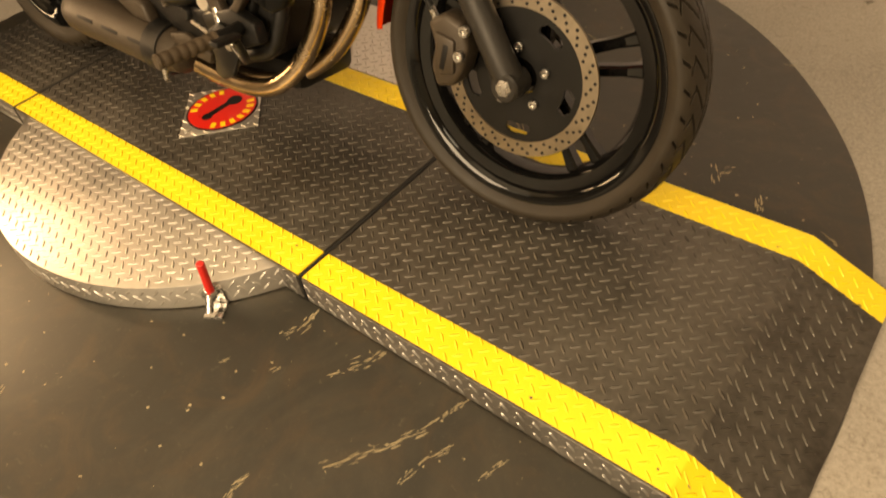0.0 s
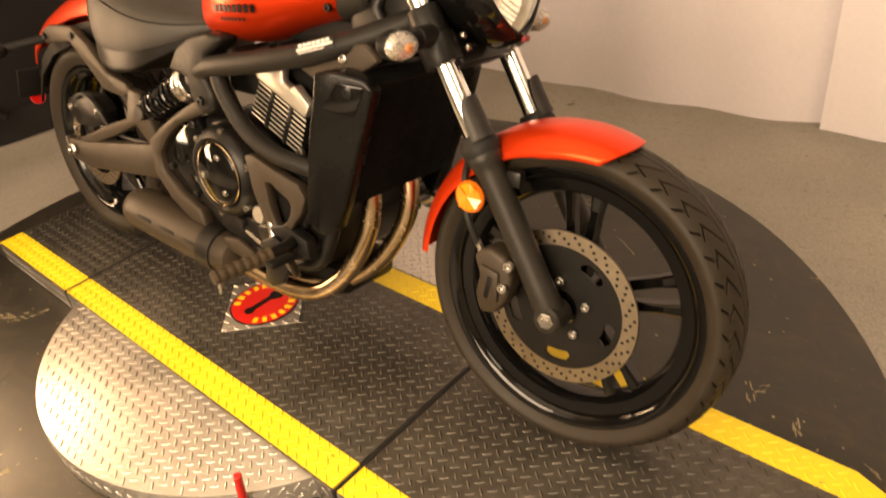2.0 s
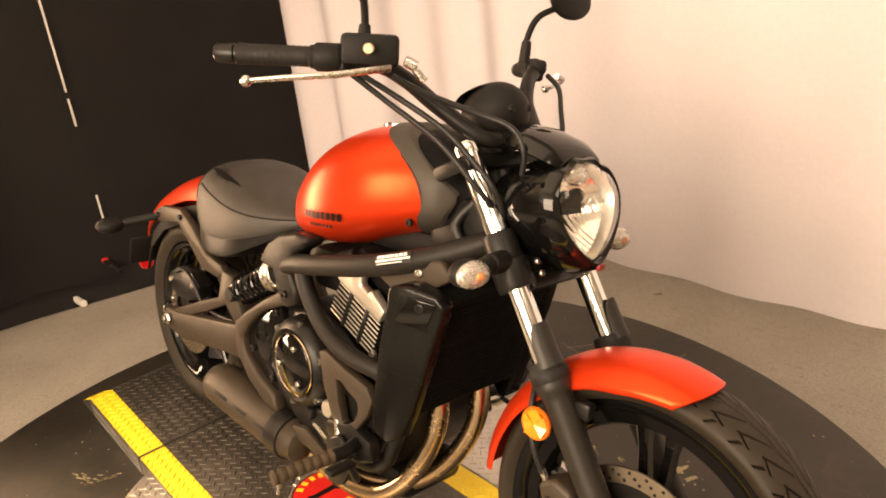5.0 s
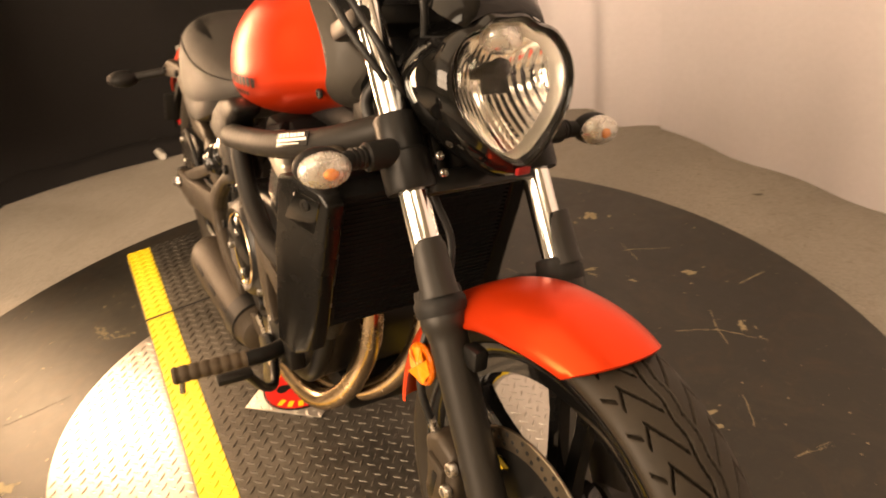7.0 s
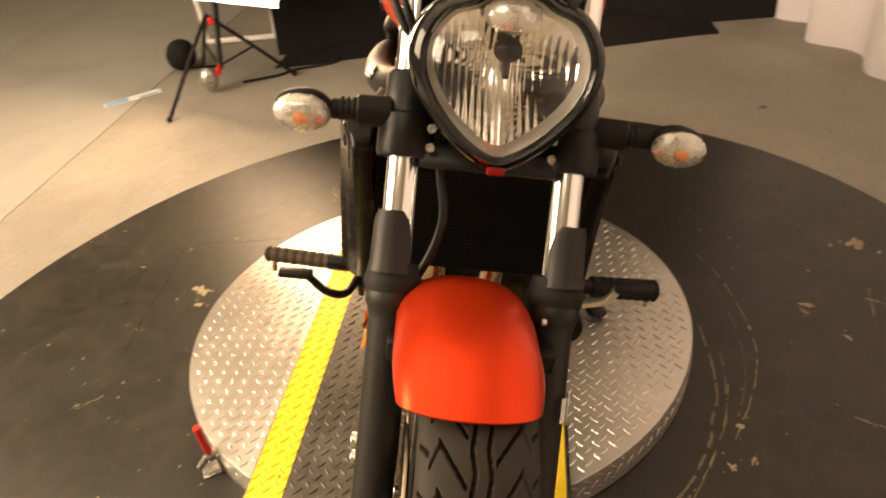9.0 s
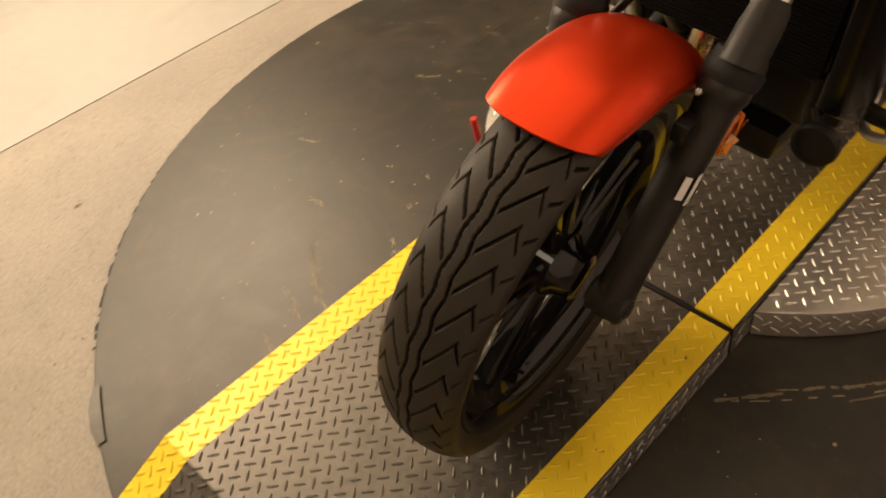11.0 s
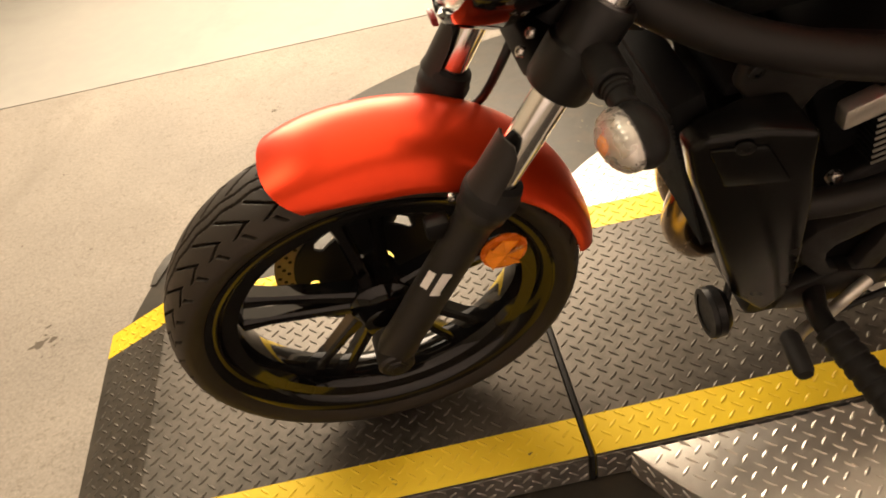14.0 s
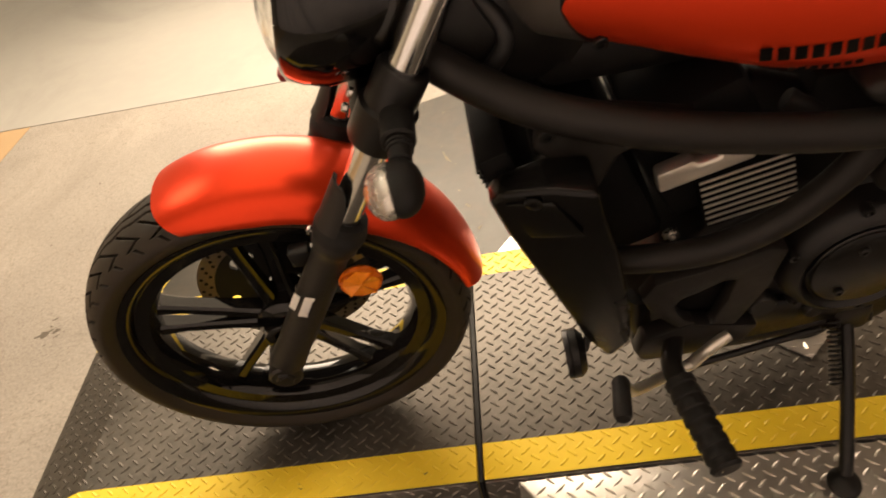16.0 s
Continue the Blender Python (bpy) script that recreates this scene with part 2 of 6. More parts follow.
def ribbed_lens():
    m = glass("ribbed_clear_lens", (0.98, 0.97, 0.94), 0.06)
    n, l = m.node_tree.nodes, m.node_tree.links
    b = n["Principled BSDF"]
    b.inputs["Transmission Weight"].default_value = 0.90
    b.inputs["IOR"].default_value = 1.25
    tc, wave, bp = n.new("ShaderNodeTexCoord"), n.new("ShaderNodeTexWave"), n.new("ShaderNodeBump")
    wave.bands_direction = "Y"
    wave.inputs["Scale"].default_value = 62
    bp.inputs["Strength"].default_value, bp.inputs["Distance"].default_value = 0.35, 0.002
    l.new(tc.outputs["Object"], wave.inputs["Vector"])
    l.new(wave.outputs["Fac"], bp.inputs["Height"])
    l.new(bp.outputs[0], b.inputs["Normal"])
    return m


M_CLEAR_LENS = ribbed_lens()


def glow(name, colour, strength):
    m = bpy.data.materials.new(name)
    m.use_nodes = True
    b = m.node_tree.nodes["Principled BSDF"]
    b.inputs["Base Color"].default_value = (*colour, 1)
    b.inputs["Emission Color"].default_value = (*colour, 1)
    b.inputs["Emission Strength"].default_value = strength
    return m


M_DIFFUSER = glow("lit_softbox_diffuser", (1.0, 0.93, 0.82), 3.0)

# ---- mesh tools ----


def finish(bm, smooth=40):
    bmesh.ops.recalc_face_normals(bm, faces=bm.faces)
    me = bpy.data.meshes.new("mesh")
    bm.to_mesh(me)
    bm.free()
    if smooth:
        me.shade_smooth()
        me.set_sharp_from_angle(angle=radians(smooth))
    return me


def part(name, bm, material, parent=None, label="", m=None, smooth=40):
    """Links a bmesh as one mesh object, under a thing or a part if one is given."""
    if m is not None:
        bm.transform(m)
    me = finish(bm, smooth)
    me.name = name
    me.materials.append(material)
    ob = new(name, me)
    ob.parent = parent
    if label:
        ob["label"] = label
    return ob


def thing(name, label, category, m=Matrix(), group="", kind=""):
    ob = new(name)
    ob.matrix_world = m
    return tagged(ob, label, category, group, kind)


def join(*bms):
    """Several bmeshes as one."""
    out = bmesh.new()
    for bm in bms:
        me = bpy.data.meshes.new("joined")
        bm.to_mesh(me)
        bm.free()
        out.from_mesh(me)
        bpy.data.meshes.remove(me)
    return out


def smooth_line(pts, steps=6):
    """Catmull-Rom through the points."""
    p = [Vector(q) for q in pts]
    p = [2 * p[0] - p[1], *p, 2 * p[-1] - p[-2]]
    out = []
    for i in range(1, len(p) - 2):
        a, b, c, d = p[i - 1 : i + 3]
        for k in range(steps):
            t = k / steps
            out.append(0.5 * (2 * b + (c - a) * t + (2 * a - 5 * b + 4 * c - d) * t * t + (3 * b - a - 3 * c + d) * t ** 3))
    return out + [p[-2]]


def tube(pts, r, seg=12, steps=6, r_end=None, flat=1.0):
    """A round bar along a smooth line."""
    line = smooth_line(pts, steps) if steps else [Vector(q) for q in pts]
    bm, rings = bmesh.new(), []
    side = None
    for i, p in enumerate(line):
        d = (line[min(i + 1, len(line) - 1)] - line[max(i - 1, 0)]).normalized()
        if side is None:
            side = d.orthogonal().normalized()
        side = (side - d * side.dot(d)).normalized()
        up = d.cross(side)
        rr = r if r_end is None else r + (r_end - r) * i / (len(line) - 1)
        rings.append([bm.verts.new(p + rr * (math.cos(a) * side + math.sin(a) * up * flat)) for a in (2 * math.pi * k / seg for k in range(seg))])
    for a, b in zip(rings, rings[1:]):
        for k in range(seg):
            bm.faces.new((a[k], a[(k + 1) % seg], b[(k + 1) % seg], b[k]))
    bm.faces.new(rings[0][::-1])
    bm.faces.new(rings[-1])
    return bm


def lathe(profile, seg=48, m=None, closed=False):
    """Turns (radius, y) points about the y axis."""
    bm, rings = bmesh.new(), []
    for r, y in profile:
        if r < 1e-6:
            rings.append([bm.verts.new((0, y, 0))])
        else:
            rings.append([bm.verts.new((r * math.cos(a), y, r * math.sin(a))) for a in (2 * math.pi * k / seg for k in range(seg))])
    pairs = list(zip(rings, rings[1:])) + ([(rings[-1], rings[0])] if closed else [])
    for a, b in pairs:
        for k in range(seg):
            q = [a[k % len(a)], a[(k + 1) % len(a)], b[(k + 1) % len(b)], b[k % len(b)]]
            q = list(dict.fromkeys(q))
            if len(q) > 2:
                bm.faces.new(q)
    if m is not None:
        bm.transform(m)
    return bm


def loft(rings, cap=True):
    """A skin over closed rings that have the same number of points."""
    bm = bmesh.new()
    vs = [[bm.verts.new(p) for p in ring] for ring in rings]
    n = len(vs[0])
    for a, b in zip(vs, vs[1:]):
        for k in range(n):
            bm.faces.new((a[k], a[(k + 1) % n], b[(k + 1) % n], b[k]))
    if cap:
        bm.faces.new(vs[0][::-1])
        bm.faces.new(vs[-1])
    return bm


def prism(outline, y0, y1, bevel=0.003, seg=2):
    """An outline in x and z, from y0 to y1, with rounded edges."""
    bm = bmesh.new()
    a = [bm.verts.new((x, y0, z)) for x, z in outline]
    b = [bm.verts.new((x, y1, z)) for x, z in outline]
    bm.faces.new(a)
    bm.faces.new(b[::-1])
    n = len(a)
    for k in range(n):
        bm.faces.new((a[k], b[k], b[(k + 1) % n], a[(k + 1) % n]))
    if bevel:
        bmesh.ops.recalc_face_normals(bm, faces=bm.faces)
        bmesh.ops.bevel(bm, geom=bm.edges[:], offset=bevel, segments=seg, profile=0.5, affect="EDGES")
    return bm


def ring_prism(outline, hole, y0, y1):
    """A plate with one hole; both outlines have the same number of points, in step."""
    bm = bmesh.new()
    v = [[bm.verts.new((x, y, z)) for x, z in o] for o in (outline, hole) for y in (y0, y1)]
    (a, b, c, d), n = v, len(outline)
    for k in range(n):
        j = (k + 1) % n
        bm.faces.new((a[k], a[j], c[j], c[k]))
        bm.faces.new((b[k], d[k], d[j], b[j]))
        bm.faces.new((a[k], b[k], b[j], a[j]))
        bm.faces.new((c[k], c[j], d[j], d[k]))
    bmesh.ops.recalc_face_normals(bm, faces=bm.faces)
    bmesh.ops.bevel(bm, geom=[e for e in bm.edges if e.calc_face_angle(0) > 0.7], offset=0.003, segments=2, profile=0.5, affect="EDGES")
    return bm


def block(centre, size, bevel=0.004, m=None):
    bm = bmesh.new()
    bmesh.ops.create_cube(bm, size=1)
    bm.transform(Matrix.Translation(centre) @ (m or Matrix()) @ Matrix.Diagonal((*size, 1)))
    if bevel:
        bmesh.ops.bevel(bm, geom=bm.edges[:], offset=bevel, segments=2, profile=0.5, affect="EDGES")
    return bm


def ball(centre, size, m=None, seg=24):
    bm = bmesh.new()
    bmesh.ops.create_uvsphere(bm, u_segments=seg, v_segments=seg // 2, radius=0.5)
    bm.transform(Matrix.Translation(centre) @ (m or Matrix()) @ Matrix.Diagonal((*size, 1)))
    return bm


def along(p, q):
    """The pose at p whose y axis points at q."""
    d = Vector(q) - Vector(p)
    return Matrix.Translation(p) @ d.to_track_quat("Y", "Z").to_matrix().to_4x4()


def rod(p, q, r, seg=24, lip=0.0):
    """A straight round bar with slightly rounded ends."""
    n = (Vector(q) - Vector(p)).length
    e = min(0.15 * r + lip, n / 3)
    return lathe([(0, 0), (r - e, 0), (r, e), (r, n - e), (r - e, n), (0, n)], seg, along(p, q))


def bolt(p, way, r=0.007, depth=0.006):
    """A socket-head bolt."""
    q = Vector(p) + Vector(way).normalized() * depth
    return lathe([(0, 0), (r, 0), (r, depth * 0.8), (r * 0.85, depth), (r * 0.5, depth), (r * 0.45, depth * 0.5), (0, depth * 0.5)], 14, along(p, q))


# ---- the hall ----
H = 0.080       # top of the tread-plate track
HALF = 0.305    # half its width
PITCH = 0.01575  # from lug to lug


def slab(x0, x1, y0, y1, z0, z1, bevel=0.0):
    return block(((x0 + x1) / 2, (y0 + y1) / 2, (z0 + z1) / 2), (x1 - x0, y1 - y0, z1 - z0), bevel)


floor = tagged(part("floor", slab(-7, 1.79, -1.66, 5, -0.2, 0), M_CONCRETE, smooth=0), "worn grey-brown concrete floor of the photo hall", "floor", kind="structure")
tagged(part("floor", slab(-7, 5, -8, -1.663, -0.2, 0.002), M_PALE_FLOOR, smooth=0), "pale smooth painted floor beside the concrete", "floor", kind="structure")
tagged(part("floor", slab(1.793, 5, -1.66, 5, -0.2, 0), M_BROWN_FLOOR, smooth=0), "brown floor beside the pale painted floor", "floor", kind="structure")
tagged(part("ceiling", slab(-7, 5, -8, 5, 3.5, 3.7), M_CEILING, smooth=0), "plain pale ceiling of the hall", "ceiling", kind="structure")
for nm, box in (("wall_west", (-7.2, -7, -8.2, 5.2)), ("wall_east", (5, 5.2, -8.2, 5.2)), ("wall_south", (-7, 5, -8.2, -8)), ("wall_north", (-7, 5, 5, 5.2))):
    tagged(part(nm, slab(*box, -0.2, 3.7), M_WALL, smooth=0), "plain painted wall of the hall", "wall", kind="structure")


def curtain(name, line, height, folds, depth, material, label, seed, drape=0.0, thick=0.004, step=0.025):
    """A hanging cloth along a line on the floor, with folds that open towards the hem."""
    rnd = random.Random(seed)
    pts = [Vector((*p, 0)) for p in line]
    total = sum((b - a).length for a, b in zip(pts, pts[1:]))
    waves = [(rnd.uniform(0.6, 1.6) * folds, rnd.uniform(0, 6.28), rnd.uniform(0.3, 1)) for _ in range(5)]
    cols = int(total / step)
    rows_z = [0.0, 0.03, 0.08, 0.2, 0.4, 0.7, 1.1, 1.6, 2.2, height]
    bm, grid = bmesh.new(), []
    for i in range(cols + 1):
        s = total * i / cols
        for a, b in zip(pts, pts[1:]):
            n = (b - a).length
            if s <= n + 1e-6:
                break
            s -= n
        d = (b - a).normalized()
        p, out = a + d * s, Vector((-d.y, d.x, 0))
        u = total * i / cols
        w = sum(k * math.sin(f * u * 6.283 + ph) for f, ph, k in waves) / 2.2
        grid.append([])
        for z in rows_z:
            spread = 1.0 - 0.45 * z / height
            hem = drape * max(0, 0.3 - z) * (0.6 + 0.4 * math.sin(u * 3))
            lift = 0.002 * (1 + math.sin(u * 5.1)) if z == 0 else 0
            grid[-1].append(bm.verts.new(p + out * (w * depth * spread + hem) + Vector((0, 0, z + 0.0006 + lift * 0.2))))
    for a, b in zip(grid, grid[1:]):
        for k in range(len(rows_z) - 1):
            bm.faces.new((a[k], b[k], b[k + 1], a[k + 1]))
    bmesh.ops.recalc_face_normals(bm, faces=bm.faces)
    bmesh.ops.solidify(bm, geom=bm.faces[:], thickness=thick)
    return tagged(part(name, bm, material, smooth=80), label, "curtain")


curtain("white_curtain", [(0.36, 1.90), (0.16, 1.86), (-0.35, 1.79), (-0.96, 1.785), (-1.36, 1.80)], 3.2, 1.5, 0.030, M_WHITE_CLOTH,
        "white cloth photo backdrop hanging in soft folds to the floor", 3, drape=0.0)
curtain("white_curtain", [(-1.28, 1.785), (-1.8, 1.69), (-3.12, 1.45)], 3.2, 2.6, 0.050, M_WHITE_CLOTH,
        "white backdrop cloth gathered in deeper folds beside the black backdrop", 11, drape=0.06)
curtain("white_curtain", [(3.2, 2.14), (1.4, 1.98), (0.205, 1.80)], 3.2, 1.3, 0.030, M_WHITE_CLOTH,
        "second width of white backdrop cloth that overlaps the first", 5, drape=0.0)
curtain("black_curtain", [(-3.05, 1.62), (-2.98, 0.3), (-2.95, -1.12)], 3.2, 0.5, 0.03, M_BLACK_CLOTH,
        "black cloth photo backdrop hanging behind the turntable", 8, drape=0.15)

# pale strips painted for the bright gap between two widths of the black cloth
for z0, z1 in ((0.30, 0.46), (0.80, 0.93), (0.96, 1.75)):
    tagged(part("seam_tape", slab(-2.928, -2.924, 0.198, 0.206, z0, z1), M_PVC, smooth=0), "narrow white strip standing in for a bright gap in the black backdrop", "tape", group="backdrop tape")

# ---- the turntable ----
CENTRE = (-0.583, 0.004)
TABLE = Vector((-0.55, 0.0, 0))
turntable = thing("turntable", "motorcycle turntable with a scuffed black board and aluminium tread-plate wings", "turntable", Matrix.Translation(TABLE))


def board_edge(a):
    """The hand-cut outline of the board: not quite a circle."""
    return 1.408 + 0.050 * math.cos(a) + 0.030 * math.cos(2 * a) - 0.036 * math.sin(2 * a) + 0.004 * noise.noise(Vector((3 * math.cos(a), 3 * math.sin(a), 0)))


def board_disc():
    rings = []
    for k, z in ((0.994, 0.0), (1.0, 0.002), (0.999, 0.0065), (0.996, 0.008)):
        rings.append([Vector((board_edge(a) * k * math.cos(a), board_edge(a) * k * math.sin(a), z)) for a in (2 * math.pi * q / 200 for q in range(200))])
    return loft(rings)


part("board", board_disc(), M_BOARD, turntable)


def lug(bm, centre, u, v, n, turn, length=0.0225, width=0.0062, rise=0.0018):
    """One raised almond-shaped lug of the tread plate, on the plane of u and v."""
    c, s = math.cos(turn), math.sin(turn)
    a, b = u * c + v * s, v * c - u * s
    half = length / 2
    foot = [centre + a * (half * x) + b * (width / 2 * y) for x, y in ((-1, 0), (-0.5, 0.8), (0, 1), (0.5, 0.8), (1, 0), (0.5, -0.8), (0, -1), (-0.5, -0.8))]
    top = [centre + a * (half * 0.72 * x) + n * rise for x in (-1, 0, 1)]
    f, t = [bm.verts.new(p) for p in foot], [bm.verts.new(p) for p in top]
    for q in ((0, 1, "0"), (7, 0, "0")):
        bm.faces.new((f[q[0]], f[q[1]], t[0]))
    bm.faces.new((f[1], f[2], t[1], t[0]))
    bm.faces.new((f[2], f[3], t[2], t[1]))
    bm.faces.new((f[3], f[4], t[2]))
    bm.faces.new((f[4], f[5], t[2]))
    bm.faces.new((f[5], f[6], t[1], t[2]))
    bm.faces.new((f[6], f[7], t[0], t[1]))


def lugs(origin, u, v, n, inside, nu, nv, flip=0):
    """A checkerwork of lugs over the plane; inside(a, b) says where."""
    bm = bmesh.new()
    o, u, v, n = Vector(origin), Vector(u), Vector(v), Vector(n)
    for i in range(nu):
        for j in range(nv):
            a, b = i * PITCH, j * PITCH
            if (i + j) % 2 == flip and inside(a, b):
                lug(bm, o + u * a + v * b, u, v, n, radians(42 if i % 2 else -42))
    return bm


EX, EY, EZ = Vector((1, 0, 0)), Vector((0, 1, 0)), Vector((0, 0, 1))


def track_section(name, x0, x1, front=0.0, rear=0.0, label=""):
    """One length of the track: folded tread plate, with a sloping lip at an end."""
    run = thing(name, label, "ramp", group="track plates of the turntable")
    line = ([(x0 - rear, 0.009), (x0, H)] if rear else [(x0, 0.012), (x0, H)]) + ([(x1, H), (x1 + front, 0.009)] if front else [(x1, H), (x1, 0.012)])
    body = bmesh.new()
    L = [body.verts.new((x, -HALF, z)) for x, z in line]
    R = [body.verts.new((x, HALF, z)) for x, z in line]
    for k in range(4):
        j = (k + 1) % 4
        body.faces.new((L[k], L[j], R[j], R[k]))
    body.faces.new(L[::-1])
    body.faces.new(R)
    bmesh.ops.recalc_face_normals(body, faces=body.faces)
    bmesh.ops.bevel(body, geom=[e for e in body.edges if all(v.co.z > 0.05 for v in e.verts)], offset=0.003, segments=2, profile=0.5, affect="EDGES")
    part("plate", body, M_TREAD, run)
    nx, ny = int((x1 - x0 - 0.012) / PITCH) + 1, int((2 * HALF - 0.012) / PITCH) + 1
    tag = lambda ob: tagged(ob, kind="stuff")
    tag(part("tread_lugs", lugs((x0 + 0.009, -HALF + 0.009, H), EX, EY, EZ, lambda a, b: True, nx, ny), M_TREAD, run, smooth=0))
    for sy in (-1, 1):
        part("side_plate", slab(x0 + 0.002, x1 - 0.002, sy * (HALF + 0.001) - 0.0012, sy * (HALF + 0.001) + 0.0012, 0.013, H - 0.004), M_SIDE, run, "bare folded side of the plate", smooth=0)
        tag(part("tread_lugs", lugs((x0 + 0.012, sy * (HALF + 0.0022), 0.024), EX, EZ, EY * sy, lambda a, b: b < H - 0.03, nx, 4), M_SIDE, run, smooth=0))
    for xe, dx in ((x1, front), (x0, -rear)):
        if dx:
            way = Vector((dx, 0, -(H - 0.009)))
            n = int((way.length - 0.02) / PITCH) + 1
            up = Vector((H - 0.009, 0, abs(dx))).normalized()
            up.x *= 1 if dx > 0 else -1
            tag(part("tread_lugs", lugs(Vector((xe, -HALF + 0.009, H)) + way.normalized() * 0.01, way.normalized(), EY, up, lambda a, b: True, n, ny), M_TREAD, run, smooth=0))
    if front:
        for ob in run.children:
            for v in ob.data.vertices:
                v.co.x *= 1 - 0.045 * v.co.y
    return run


track_section("tread_plate_ramp", 0.006, 0.775, front=0.16, label="black tread-plate ramp with yellow edge stripes before the turntable")
track_section("tread_plate_ramp", -1.177, -0.006, label="black tread-plate track with yellow edge stripes across the turntable")
track_section("tread_plate_ramp", -1.655, -1.189, rear=0.16, label="black tread-plate ramp with yellow edge stripes behind the turntable")
for x in (0.0, -1.183):
    tagged(part("seam_strip", block((x, 0, 0.044), (0.008, 2 * HALF + 0.004, 0.070), 0.001), M_RUBBER), "black rubber strip in the joint between two ramp plates", "seam strip")

RAD = 0.604


def half_moon(side):
    """One of the two round-edged side wings of the turntable."""
    home = Matrix.Translation(-TABLE)
    a0 = math.asin((HALF + 0.002) / RAD)
    arc = [(CENTRE[0] + RAD * math.cos(a), CENTRE[1] + side * RAD * math.sin(a)) for a in (a0 + (math.pi - 2 * a0) * k / 60 for k in range(61))]
    bm = bmesh.new()
    lo, hi = [bm.verts.new((x, y, 0.012)) for x, y in arc], [bm.verts.new((x, y, H - 0.005)) for x, y in arc]
    bm.faces.new(lo)
    bm.faces.new(hi[::-1])
    for k in range(61):
        j = (k + 1) % 61
        bm.faces.new((lo[k], hi[k], hi[j], lo[j]))
    bmesh.ops.recalc_face_normals(bm, faces=bm.faces)
    bmesh.ops.bevel(bm, geom=[e for e in bm.edges if all(v.co.z > 0.05 for v in e.verts)], offset=0.003, segments=2, profile=0.5, affect="EDGES")
    wing = part("wing", bm, M_ALU, turntable, "bare aluminium tread-plate wing, half-moon shaped", home)
    n = int(2 * RAD / PITCH)
    ox = CENTRE[0] - RAD

    def inside(a, b):
        return math.hypot(ox + a - CENTRE[0], HALF + 0.012 + b) < RAD - 0.014

    tagged(part("tread_lugs", lugs((ox, side * (HALF + 0.012), H - 0.005), EX, EY * side, EZ, inside, n, n // 3), M_ALU, wing, "", home, 0), kind="stuff")
    rim = bmesh.new()
    m = int(RAD * (math.pi - 2 * a0) / PITCH)
    for i in range(m):
        ang = a0 + (i + 0.5) * PITCH / RAD
        out = Vector((math.cos(ang), side * math.sin(ang), 0))
        tang = Vector((-math.sin(ang), side * math.cos(ang), 0))
        for j in range(3):
            if (i + j) % 2 == 0:
                lug(rim, Vector((*CENTRE, 0.028 + j * PITCH)) + out * RAD, tang, EZ, out, radians(42 if i % 2 else -42))
    tagged(part("tread_lugs", rim, M_ALU, wing, "", home, 0), kind="stuff")
    return wing


half_moon(-1)
half_moon(1)

# ---- the motorcycle: x ahead from the front axle, y to its left, z up from the plate ----
BIKE = Matrix.Translation((0.268, 0.090, H + 0.002)) @ Matrix.Rotation(radians(3.0), 4, "Z") @ Matrix.Rotation(radians(-10.5), 4, "X")
bike = thing("motorcycle", "orange and black cruiser motorcycle leaning on its side stand", "motorcycle", BIKE)
AXLE_Z = 0.307
RAKE = radians(30.7)
FORK_UP = Vector((-math.sin(RAKE), 0, math.cos(RAKE)))
PIVOT = Vector((-0.05, 0, AXLE_Z))
STEER = Matrix.Translation(PIVOT) @ Matrix.Rotation(radians(2.8), 4, FORK_UP) @ Matrix.Translation(-PIVOT)


def fork(s, y):
    """A point s metres up the fork line from the axle."""
    return Vector((0.008, y, AXLE_Z)) + FORK_UP * s


def steered(name, bm, material, parent=bike, label="", smooth=40):
    return part(name, bm, material, parent, label, STEER, smooth)


